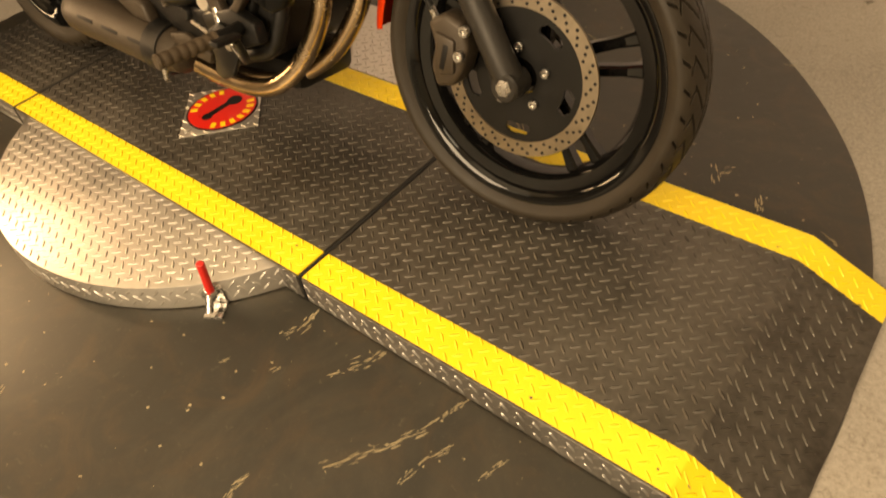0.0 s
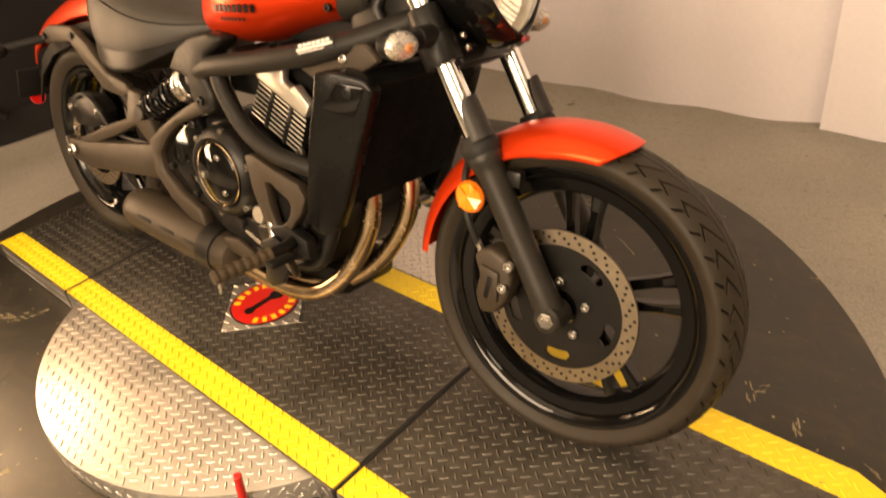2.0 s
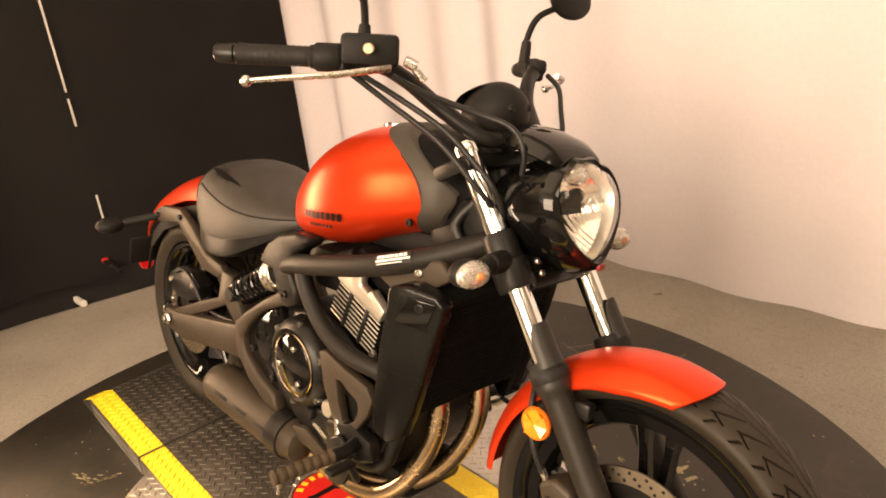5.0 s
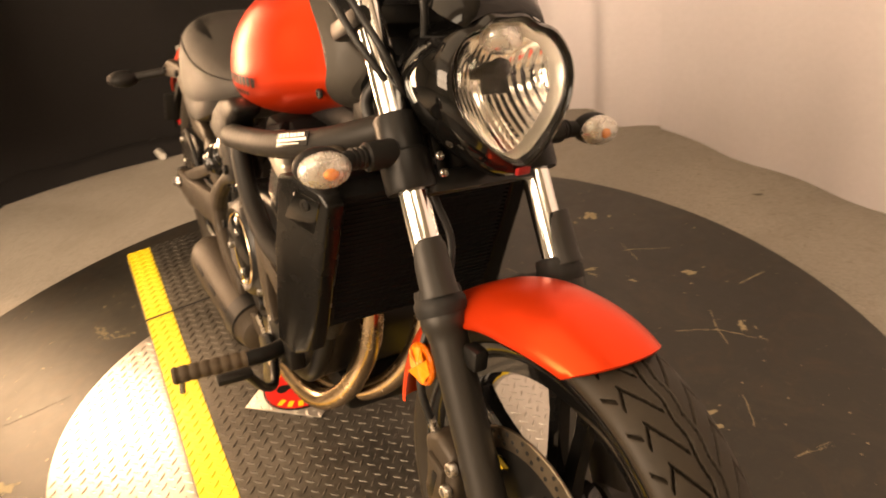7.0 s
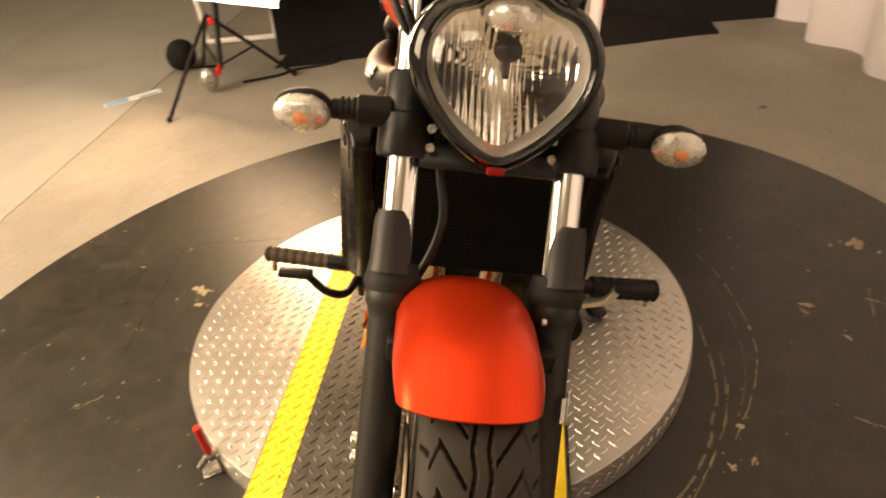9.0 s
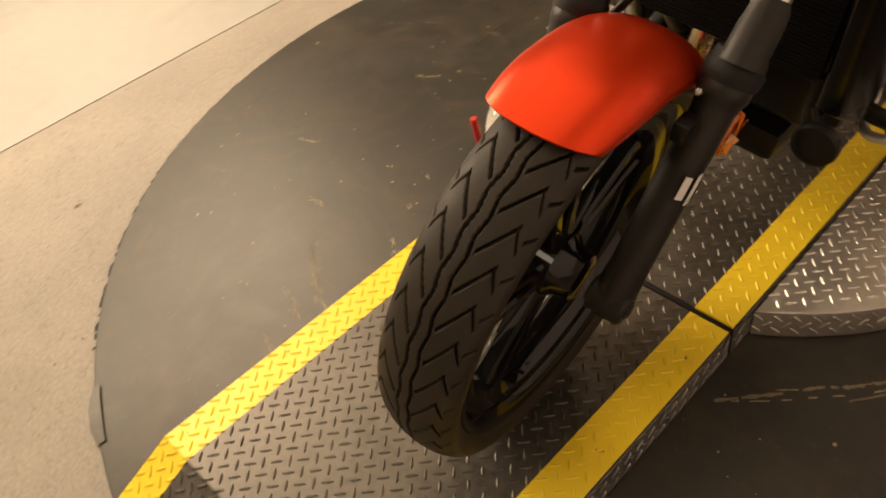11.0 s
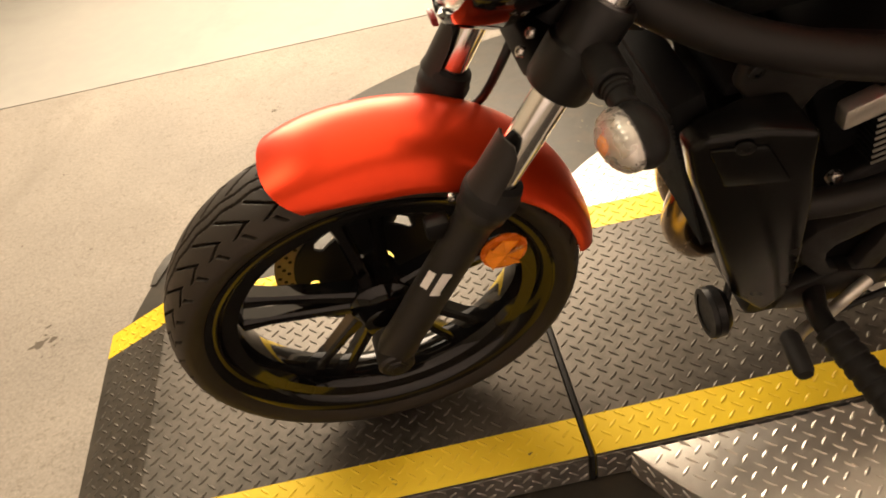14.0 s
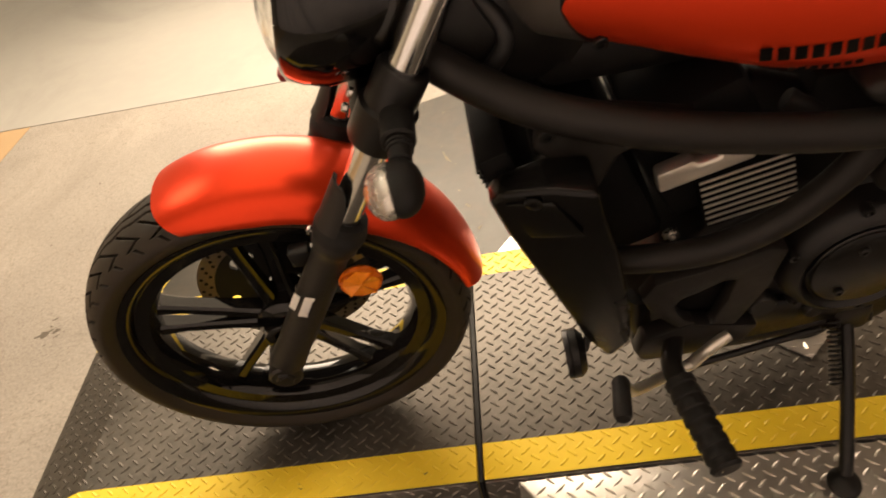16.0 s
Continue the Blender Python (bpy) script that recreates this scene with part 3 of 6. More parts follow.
def tyre_mesh(radius, width, bead, pitches, n_round, n_across, groove=0.008):
    """A tyre with its tread cut in: two zigzag centre grooves and hooked side grooves in a V."""
    half, crown, bend = width / 2, radius - bead, 2.05
    edge = max(6, n_across // 9)
    phis = [-bend + (bend - 1.3) * j / edge for j in range(edge)] + [-1.3 + 2.6 * j / n_across for j in range(n_across)] + [1.3 + (bend - 1.3) * j / edge for j in range(edge + 1)]
    phi = np.array(phis)[None, :]
    ang = (2 * math.pi * np.arange(n_round) / n_round)[:, None]
    w, u = np.abs(phi), ang * pitches / (2 * math.pi)
    over = np.clip((w - math.pi / 2) / (bend - math.pi / 2), 0, 1)
    y = np.where(w < math.pi / 2, half * np.sin(phi), half * np.sign(phi) * (1 - 0.22 * over ** 1.5))
    r = np.where(w < math.pi / 2, bead + crown * (0.42 + 0.58 * np.cos(phi)), bead + crown * 0.42 * (1 - over))
    zig = 0.030 * np.arcsin(np.sin(u * 2 * math.pi)) / 1.57
    cut = 1 - np.minimum(np.abs(phi - 0.13 - zig), np.abs(phi + 0.13 - zig)) / 0.034

    def stroke(line, lo, hi, wide):
        gap = np.abs((line + 0.5) % 1.0 - 0.5)
        return np.where((w > lo) & (w < hi), 1 - gap / wide, -1)

    v = u + np.where(phi > 0, 0.5, 0.0)
    cut = np.maximum(cut, stroke(v - (w - 0.24) / 0.50 * 0.96, 0.24, 0.74, 0.068))
    cut = np.maximum(cut, stroke(v - 0.88 + (w - 0.70) / 0.20 * 0.44, 0.69, 0.92, 0.072))
    cut = np.maximum(cut, stroke(v - 0.62 - (w - 0.90) * 0.8, 0.94, 1.27, 0.065))
    cut = groove * np.clip(cut * 2.2, 0, 1)
    r, y = r - cut * np.cos(phi), y - cut * np.sin(phi)
    n = len(phis)
    co = np.stack([r * np.cos(ang), np.broadcast_to(y, r.shape), r * np.sin(ang)], -1).reshape(-1, 3)
    a, b = np.arange(n_round)[:, None] * n, ((np.arange(n_round) + 1) % n_round)[:, None] * n
    k = np.arange(n - 1)[None, :]
    quads = np.stack([a + k, a + k + 1, b + k + 1, b + k], -1).reshape(-1, 4)
    me = bpy.data.meshes.new("tread")
    me.from_pydata(co.tolist(), [], quads.tolist())
    bm = bmesh.new()
    bm.from_mesh(me)
    bpy.data.meshes.remove(me)
    return bm


def wheel(name, centre, radius, width, bead, spokes, rim_w, m=Matrix(), res=(760, 64), label="", deep=0.036):
    """A cast wheel with pairs of spokes, its tyre under it."""
    at = m @ Matrix.Translation(centre)
    rw = rim_w / 2
    prof = [(bead + 0.006, -rw - 0.004), (bead + 0.008, -rw), (bead + 0.002, -rw + 0.010), (bead - 0.004, -rw + 0.016), (bead - deep + 0.014, -rw + 0.026),
            (bead - deep + 0.010, -0.012), (bead - deep + 0.010, 0.012), (bead - deep + 0.014, rw - 0.026), (bead - 0.004, rw - 0.016), (bead + 0.002, rw - 0.010),
            (bead + 0.008, rw), (bead + 0.006, rw + 0.004), (bead - 0.006, rw + 0.003), (bead - 0.014, rw - 0.004), (bead - 0.018, rw - 0.011), (bead - deep + 0.010, rw - 0.014), (bead - deep + 0.004, rw - 0.024), (bead - deep, 0.012),
            (bead - deep, -0.012), (bead - deep + 0.004, -rw + 0.024), (bead - deep + 0.010, -rw + 0.014), (bead - 0.018, -rw + 0.011), (bead - 0.014, -rw + 0.004), (bead - 0.006, -rw - 0.003)]
    rim = part(name, lathe(prof, 96, closed=True), M_GLOSS, bike, label, at)
    part("tyre", tyre_mesh(radius, width, bead + 0.004, 40, *res), M_TYRE, rim, "black road tyre with hooked tread grooves", at, smooth=60)
    part("hub", lathe([(0, -0.058), (0.030, -0.058), (0.034, -0.052), (0.036, -0.03), (0.048, -0.02), (0.050, 0.02), (0.040, 0.03), (0.036, 0.054), (0.030, 0.058), (0, 0.058)], 40), M_GLOSS, rim, "", at)
    for k in range(spokes):
        a = 2 * math.pi * (k + 0.25) / spokes
        for s in (-1, 1):
            b0, b1 = a + s * 0.30, a + s * 0.135
            p0, p1 = Vector((0.040 * math.cos(b0), 0, 0.040 * math.sin(b0))), Vector(((bead - deep + 0.006) * math.cos(b1), 0, (bead - deep + 0.006) * math.sin(b1)))
            d = (p1 - p0).normalized()
            side = Vector((-d.z, 0, d.x))
            rings = []
            for t, wd, th in ((0, 0.013, 0.017), (0.3, 0.010, 0.014), (0.75, 0.009, 0.013), (1.0, 0.013, 0.016)):
                c = p0.lerp(p1, t)
                rings.append([c + side * (wd * x) + Vector((0, th * y, 0)) for x, y in ((-1, -0.7), (-0.6, -1), (0.6, -1), (1, -0.7), (1, 0.7), (0.6, 1), (-0.6, 1), (-1, 0.7))])
            part("spoke", loft(rings), M_GLOSS, rim, "", at)
    return rim, at


front, at_f = wheel("front_wheel", (0.004, 0, AXLE_Z), 0.306, 0.122, 0.2510, 5, 0.094, STEER, (1080, 108), "gloss black five-pair-spoke front wheel", 0.049)
rear, at_r = wheel("rear_wheel", (-1.575, 0, 0.305), 0.306, 0.158, 0.2250, 5, 0.12, Matrix(), (540, 54), "gloss black rear wheel")


def brake_disc(parent, at, y, outer, inner, holes):
    disc = part("brake_disc", lathe([(inner, y - 0.0022), (outer - 0.001, y - 0.0022), (outer, y - 0.001), (outer, y + 0.002), (inner, y + 0.002)], 96, closed=True), M_ROTOR, parent, "drilled steel brake disc", at)
    bm = bmesh.new()
    for k in range(holes):
        for row, r in enumerate((inner + 0.007, (inner + outer) / 2, outer - 0.007)):
            a = 2 * math.pi * (k + row / 3) / holes
            one = lathe([(0, 0), (0.0031, 0), (0.0031, 0.0055), (0, 0.0055)], 10)
            one.transform(Matrix.Translation((r * math.cos(a), y - 0.0027, r * math.sin(a))))
            me = bpy.data.meshes.new("hole")
            one.to_mesh(me)
            one.free()
            bm.from_mesh(me)
            bpy.data.meshes.remove(me)
    tagged(part("drill_holes", bm, M_RUBBER, disc, "dark drilled holes", at), kind="stuff")
    return disc


disc_f = brake_disc(front, at_f, -0.066, 0.150, 0.121, 29)


def carrier():
    """The black middle of the front disc, with five long slots cut through."""
    bm, n, rows = bmesh.new(), 240, [0.034 + 0.0871 * k / 29 for k in range(30)]
    grid = [[bm.verts.new((r * math.cos(a), -0.0655, r * math.sin(a))) for a in (2 * math.pi * k / n for k in range(n))] for r in rows]
    for i in range(29):
        for k in range(n):
            r, deg = (rows[i] + rows[i + 1]) / 2, (360 * (k + 0.5) / n - 56 + 36) % 72 - 36
            run = max(0.0, abs(radians(deg)) * r - 0.014)
            if math.hypot(run, r - 0.098) > 0.0105:
                bm.faces.new((grid[i][k], grid[i][(k + 1) % n], grid[i + 1][(k + 1) % n], grid[i + 1][k]))
    loose = [v for v in bm.verts if not v.link_faces]
    bmesh.ops.delete(bm, geom=loose, context="VERTS")
    bmesh.ops.recalc_face_normals(bm, faces=bm.faces)
    bmesh.ops.solidify(bm, geom=bm.faces[:], thickness=0.005)
    return bm


part("disc_carrier", carrier(), M_SATIN, disc_f, "black disc carrier with long slots", at_f)
for k in range(5):
    a = radians(92 + 72 * k)
    part("bolt", bolt((0.054 * math.cos(a), -0.0685, 0.054 * math.sin(a)), (0, -1, 0), 0.0085, 0.007), M_STEEL, disc_f, "", at_f)
brake_disc(rear, at_r, -0.080, 0.125, 0.090, 30)

def facets(r, rise, m):
    """A reflector of eight tilted wedges."""
    bm = bmesh.new()
    for k in range(8):
        a, b = (2 * math.pi * (k + d) / 8 for d in (0, 1))
        lift = (rise, 0.001) if k % 2 else (0.001, rise)
        p = [bm.verts.new(q) for q in ((0, rise * 0.6, 0), (r * math.cos(a), lift[0], r * math.sin(a)), (r * math.cos(b), lift[1] * 0.3, r * math.sin(b)))]
        bm.faces.new(p)
    bm.transform(m)
    return bm


# fork, each leg with its sliders
for s in (-1, 1):
    y = s * 0.102
    leg = steered("fork_leg", join(
        lathe([(0, -0.022), (0.018, -0.022), (0.024, -0.010), (0.0275, 0.02), (0.0258, 0.06), (0.0258, 0.275), (0.0285, 0.290), (0.0315, 0.295), (0.0315, 0.312), (0.029, 0.316), (0.022, 0.318), (0, 0.318)], 32, along(fork(0, y), fork(1, y))),
        rod(Vector((0.008, y - s * 0.030, AXLE_Z)), Vector((0.008, y + s * 0.026, AXLE_Z)), 0.026)), M_FORK, bike, "black cast fork slider")
    part("axle_nut", join(rod(Vector((0.008, y + s * 0.022, AXLE_Z)), Vector((0.008, y + s * 0.029, AXLE_Z)), 0.016, 6), rod(Vector((0.008, y + s * 0.028, AXLE_Z)), Vector((0.008, y + s * 0.0305, AXLE_Z)), 0.009)), M_STEEL if s < 0 else M_SATIN, leg, "axle end", STEER)
    part("stanchion", rod(fork(0.31, y), fork(0.735, y), 0.0205, 32), M_CHROME, leg, "polished chrome fork tube", STEER)
    part("dust_seal", lathe([(0.021, 0.312), (0.0335, 0.310), (0.035, 0.318), (0.035, 0.328), (0.032, 0.332), (0.032, 0.338), (0.030, 0.345), (0.021, 0.347)], 32, along(fork(0, y), fork(1, y))), M_RUBBER, leg, "", STEER)
    ax = along(fork(0, y), fork(1, y)) @ Matrix.Translation((s * 0.004, 0, 0.0085))
    g_rings = []
    for z, r, turn in ((0.334, 0.0285, 72), (0.346, 0.0262, 74), (0.376, 0.0256, 72), (0.398, 0.0252, 60), (0.409, 0.0250, 38)):
        ring = [ax @ Vector((rr * math.cos(a), z, rr * math.sin(a))) for rr, order in ((r, 1), (r - 0.0035, -1))
                for a in (radians(90 - s * 14 + turn * order * (-1 + 2 * q / 16)) for q in range(17))]
        g_rings.append(ring)
    part("fork_guard", loft(g_rings), M_FORK, leg, "dark grey half-round fork guard", STEER)
    clamp_low = lathe([(0.021, 0.474), (0.033, 0.474), (0.035, 0.479), (0.035, 0.524), (0.030, 0.528), (0.030, 0.572), (0.027, 0.577), (0.021, 0.577)], 32, along(fork(0, y), fork(1, y)))
    part("fork_clamp", clamp_low, M_SATIN, leg, "", STEER)
    for k in (0.486, 0.508):
        part("bolt", bolt(fork(k, y - s * 0.030) + Vector((0.030, 0, 0.018)), (0.85, 0, 0.5), 0.006, 0.006), M_STEEL, leg, "", STEER)
    part("reflector_lens", facets(0.026, 0.007, Matrix.Translation((-0.160, y + s * 0.026, 0.499)) @ Matrix.Diagonal((1, s, 1, 1))), M_AMBER, leg, "round amber side reflector", STEER, 0)
    refl = part("reflector", lathe([(0, -0.004), (0.028, -0.004), (0.030, 0.0), (0.0285, 0.004), (0, 0.004)], 32, Matrix.Translation((-0.160, y + s * 0.022, 0.499)) @ Matrix.Diagonal((1, s, 1, 1))), M_AMBER_DARK, leg, "", STEER)
    part("reflector_stay", tube([fork(0.25, y), (-0.15, y + s * 0.012, 0.50)], 0.006), M_SATIN, leg, "", STEER)
    part("fender_stay", block(fork(0.262, y - s * 0.012) + Vector((0.036, 0, 0.006)), (0.030, 0.022, 0.030), 0.005), M_SATIN, leg, "", STEER)

steered("lower_yoke", prism([(-0.290, 0.712), (-0.225, 0.742), (-0.205, 0.718), (-0.268, 0.688)], -0.085, 0.085, 0.008), M_SATIN)
steered("upper_yoke", join(prism([(-0.430, 0.900), (-0.345, 0.938), (-0.330, 0.912), (-0.415, 0.876)], -0.13, 0.13, 0.008)), M_SATIN)
for s in (-1, 1):
    steered("fork_cap", lathe([(0, 0.748), (0.019, 0.748), (0.023, 0.742), (0.023, 0.728), (0, 0.728)], 24, along(fork(0, s * 0.102), fork(1, s * 0.102))), M_CHROME)


def front_fender():
    """A crowned guard over the front tyre, longer behind than before."""
    n, k = 48, 20
    bm, outer, inner = bmesh.new(), [], []
    for i in range(n + 1):
        t = i / n
        ro, ri = [], []
        for j in range(k + 1):
            v = -1 + 2 * j / k
            a0 = radians(74 + 6 * abs(v) ** 2.2)
            a1 = radians(177 - 2 * abs(v) ** 2)
            a = a0 + (a1 - a0) * t
            half = 0.082 * (1 - 0.10 * (1 - min(1, t * 6)) ** 2 - 0.28 * max(0, (t - 0.45) / 0.55) ** 1.4)
            drop = 0.045 * (abs(v) ** 2.3) * (1 - 0.35 * (1 - min(1, t * 5))) * (1 - 0.35 * max(0, (t - 0.5) / 0.5))
            r = 0.334 - 0.016 * (1 - min(1, t * 2.6)) ** 1.6 - drop
            y = half * math.sin(v * 1.35) / math.sin(1.35)
            for lst, rr, yy in ((ro, r, y), (ri, r - 0.0035, y * 0.965)):
                lst.append(bm.verts.new((rr * math.cos(a) + 0.0066, yy - 0.011, rr * math.sin(a) + AXLE_Z)))
        outer.append(ro)
        inner.append(ri)
    for grid in (outer, inner):
        for p, q in zip(grid, grid[1:]):
            for j in range(k):
                bm.faces.new((p[j], p[j + 1], q[j + 1], q[j]))
    for i in range(n):
        for j in (0, k):
            bm.faces.new((outer[i][j], outer[i + 1][j], inner[i + 1][j], inner[i][j]))
    for i in (0, n):
        for j in range(k):
            bm.faces.new((outer[i][j], outer[i][j + 1], inner[i][j + 1], inner[i][j]))
    return bm


fender = steered("front_fender", front_fender(), M_RED, bike, "candy orange painted front fender", smooth=60)
for s in (-1, 1):
    part("bolt", bolt((-0.114, s * 0.082, 0.574), (0, s, 0), 0.006, 0.006), M_STEEL, fender, "", STEER)

# ---- tank, seat and bodywork ----


def curve_at(table, x):
    """Smooth values between the rows (x, a, b, ...) of a table in rising x."""
    xs = [r[0] for r in table]
    x = min(max(x, xs[0]), xs[-1])
    k = max(i for i in range(len(xs) - 1) if xs[i] <= x)
    t = (x - xs[k]) / (xs[k + 1] - xs[k])
    out = []
    for c in range(1, len(table[0])):
        p = [table[max(0, min(len(xs) - 1, k + d))][c] for d in (-1, 0, 1, 2)]
        out.append(0.5 * (2 * p[1] + (p[2] - p[0]) * t + (2 * p[0] - 5 * p[1] + 4 * p[2] - p[3]) * t * t + (3 * p[1] - p[0] - 3 * p[2] + p[3]) * t ** 3))
    return out


def shell_point(table, x, v, grow=0.0, power=0.85, belly=0.38):
    """A point on a body of rounded sections; v runs once round, from the bottom."""
    hw, zt, zb = curve_at(table, x)
    a = 2 * math.pi * v - math.pi / 2
    c, s = math.cos(a), math.sin(a)
    zc = zb + belly * (zt - zb)
    y = (hw + grow) * math.copysign(abs(c) ** power, c)
    z = zc + ((zt - zc + grow) if s > 0 else (zc - zb + grow)) * math.copysign(abs(s) ** power, s)
    return Vector((x, y, z))


def shell(table, x0, x1, n=40, k=64, grow=0.0, power=0.85, belly=0.38, cap=True):
    """x0 and x1 are numbers or functions of v."""
    f0 = x0 if callable(x0) else (lambda v: x0)
    f1 = x1 if callable(x1) else (lambda v: x1)
    return loft([[shell_point(table, f0(j / k) + (f1(j / k) - f0(j / k)) * i / n, j / k, grow, power, belly) for j in range(k)] for i in range(n + 1)], cap)


TANK = [(-0.945, 0.020, 0.752, 0.716), (-0.922, 0.080, 0.792, 0.700), (-0.86, 0.140, 0.860, 0.686), (-0.77, 0.178, 0.924, 0.688), (-0.68, 0.186, 0.957, 0.706),
        (-0.59, 0.170, 0.966, 0.734), (-0.50, 0.134, 0.958, 0.760), (-0.43, 0.110, 0.935, 0.784), (-0.385, 0.062, 0.902, 0.812)]


def trim_edge(v):
    """Where the grey front cover of the tank begins, round the section."""
    s = math.sin(2 * math.pi * v - math.pi / 2)
    return -0.452 - 0.055 * max(0, -s) ** 1.3 - 0.175 * max(0, s) ** 2.0


tank = part("fuel_tank", shell(TANK, -0.945, lambda v: trim_edge(v) + 0.01, 44, 72), M_RED, bike, "candy orange teardrop fuel tank", smooth=60)
part("tank_cover", shell(TANK, trim_edge, lambda v: trim_edge(v) + 0.050, 8, 72, grow=0.004), M_TRIM, tank, "grey plastic trim round the front of the tank", smooth=60)
part("tank_nose", shell(TANK, lambda v: trim_edge(v) + 0.045, lambda v: max(-0.385, trim_edge(v) + 0.055), 12, 72, grow=-0.006), M_RADIATOR, tank, "black panel before the tank", smooth=60)
for s in (-1, 1):
    part("bolt", bolt((-0.492, s * 0.118, 0.792), (0, s, -0.15), 0.008, 0.006), M_SATIN, tank)
part("filler_cap", lathe([(0, 0.012), (0.030, 0.012), (0.035, 0.008), (0.036, -0.01), (0, -0.01)], 32, along((-0.66, 0, 0.955), (-0.685, 0, 1.2))), M_CHROME, tank, "chrome filler cap")


def mark_bar(side, row, i):
    """One plain dark bar of the maker's mark on the tank's side."""
    z, h, x0, w = ((0.773, 0.016, -0.757, 0.0160), (0.757, 0.006, -0.735, 0.011))[row]
    bm, corners = bmesh.new(), []
    for dx, dz in ((0.10, 0), (0.80, 0), (0.92, 1), (0.22, 1)):
        xx, zz = x0 + i * w + dx * w, z + dz * h + 0.06 * (x0 + i * w + 0.70)
        hw, zt, zb = curve_at(TANK, xx)
        zc = zb + 0.38 * (zt - zb)
        t = min(0.999, abs((zz - zc) / (zt - zc)) ** (1 / 0.85))
        corners.append(Vector((xx, side * ((hw * (1 - t * t) ** 0.425) + 0.0012), zz)))
    bm.faces.new([bm.verts.new(c) for c in corners])
    bmesh.ops.solidify(bm, geom=bm.faces[:], thickness=0.0006)
    return bm


for s in (-1, 1):
    for row, n in enumerate((8, 7)):
        for i in range(n):
            part("mark_bar", mark_bar(s, row, i), M_SATIN, tank, "dark plain bar of a mark", smooth=0)

SEAT = [(-1.405, 0.060, 0.752, 0.690), (-1.385, 0.112, 0.784, 0.645), (-1.33, 0.152, 0.812, 0.592), (-1.25, 0.172, 0.810, 0.570), (-1.15, 0.172, 0.784, 0.584),
        (-1.07, 0.154, 0.760, 0.618), (-0.99, 0.118, 0.742, 0.658), (-0.93, 0.082, 0.732, 0.688), (-0.895, 0.045, 0.722, 0.700)]
seat = part("seat", shell(SEAT, -1.405, -0.895, 40, 60, power=0.72, belly=0.45), M_VINYL, bike, "charcoal vinyl solo seat with a raised back", smooth=60)
part("seat_base", shell(SEAT, -1.37, -0.905, 20, 40, grow=-0.004, power=0.5, belly=0.1), M_SATIN, seat)


def crease(fn, n, r):
    return tube([fn(i / n) for i in range(n + 1)], r, 6, steps=2)


part("seam", crease(lambda t: shell_point(SEAT, -1.345 + 0.03 * math.sin(t * 3.14), 0.22 + 0.56 * t, 0.0005, 0.72, 0.45), 16, 0.0022), M_RUBBER, seat)
for s in (0, 1):
    part("seam", crease(lambda t: shell_point(SEAT, -1.31 + 0.38 * t, abs(s - (0.33 - 0.05 * t)), 0.0005, 0.72, 0.45), 16, 0.0022), M_RUBBER, seat)

REAR_LINE = [(-1.36, 0.772), (-1.43, 0.768), (-1.52, 0.750), (-1.63, 0.714), (-1.74, 0.664), (-1.83, 0.605), (-1.865, 0.560)]


def rear_fender():
    line = smooth_line([(x, 0, z) for x, z in REAR_LINE], 5)
    rings = []
    for i, p in enumerate(line):
        t = i / (len(line) - 1)
        half = 0.112 - 0.027 * t * t
        drop = 0.075 * (1 - 0.35 * t)
        out = [Vector((p.x + 0.35 * drop * abs(v) ** 2.4, half * math.sin(v * 1.4) / math.sin(1.4), p.z - drop * abs(v) ** 2.4)) for v in (-1 + j / 8 for j in range(17))]
        inn = [Vector((q.x, q.y * 0.95, q.z - 0.004)) for q in reversed(out)]
        rings.append(out + inn)
    return loft(rings)


rear_guard = part("rear_fender", rear_fender(), M_RED, bike, "candy orange rear fender", smooth=60)
inner = part("inner_fender", loft([[Vector((x + dx, y * w, z + dz)) for y, dz, dx in ((-1, -0.05, 0), (-0.9, 0, 0), (0.9, 0, 0), (1, -0.05, 0), (0.9, -0.05, 0), (0.85, -0.008, 0), (-0.85, -0.008, 0), (-0.9, -0.05, 0))]
                               for x, z, w in ((-1.25, 0.66, 0.09), (-1.40, 0.685, 0.095), (-1.55, 0.655, 0.095), (-1.70, 0.605, 0.095), (-1.80, 0.53, 0.095), (-1.86, 0.44, 0.09))]), M_PLASTIC, rear_guard, "black inner mudguard")
part("tail_light", ball((-1.81, 0, 0.585), (0.05, 0.11, 0.045)), M_RED_LENS, rear_guard, "red tail light")
part("number_plate_holder", join(block((-2.02, 0, 0.42), (0.012, 0.17, 0.10), 0.004, Matrix.Rotation(radians(18), 4, "Y")), tube([(-1.80, 0, 0.53), (-1.92, 0, 0.48), (-2.01, 0, 0.44)], 0.018)), M_PLASTIC, rear_guard)
part("rear_reflector", lathe([(0, -0.004), (0.024, -0.004), (0.026, 0.004), (0, 0.006)], 24, along((-2.045, -0.02, 0.365), (-2.15, -0.02, 0.35))), M_RED_LENS, rear_guard, "round red reflector")
RAIL = [(-1.655, 0.632), (-1.60, 0.655), (-1.48, 0.662), (-1.41, 0.625), (-1.33, 0.560), (-1.245, 0.545), (-1.225, 0.522), (-1.27, 0.505), (-1.36, 0.512), (-1.45, 0.585), (-1.50, 0.620), (-1.64, 0.600)]
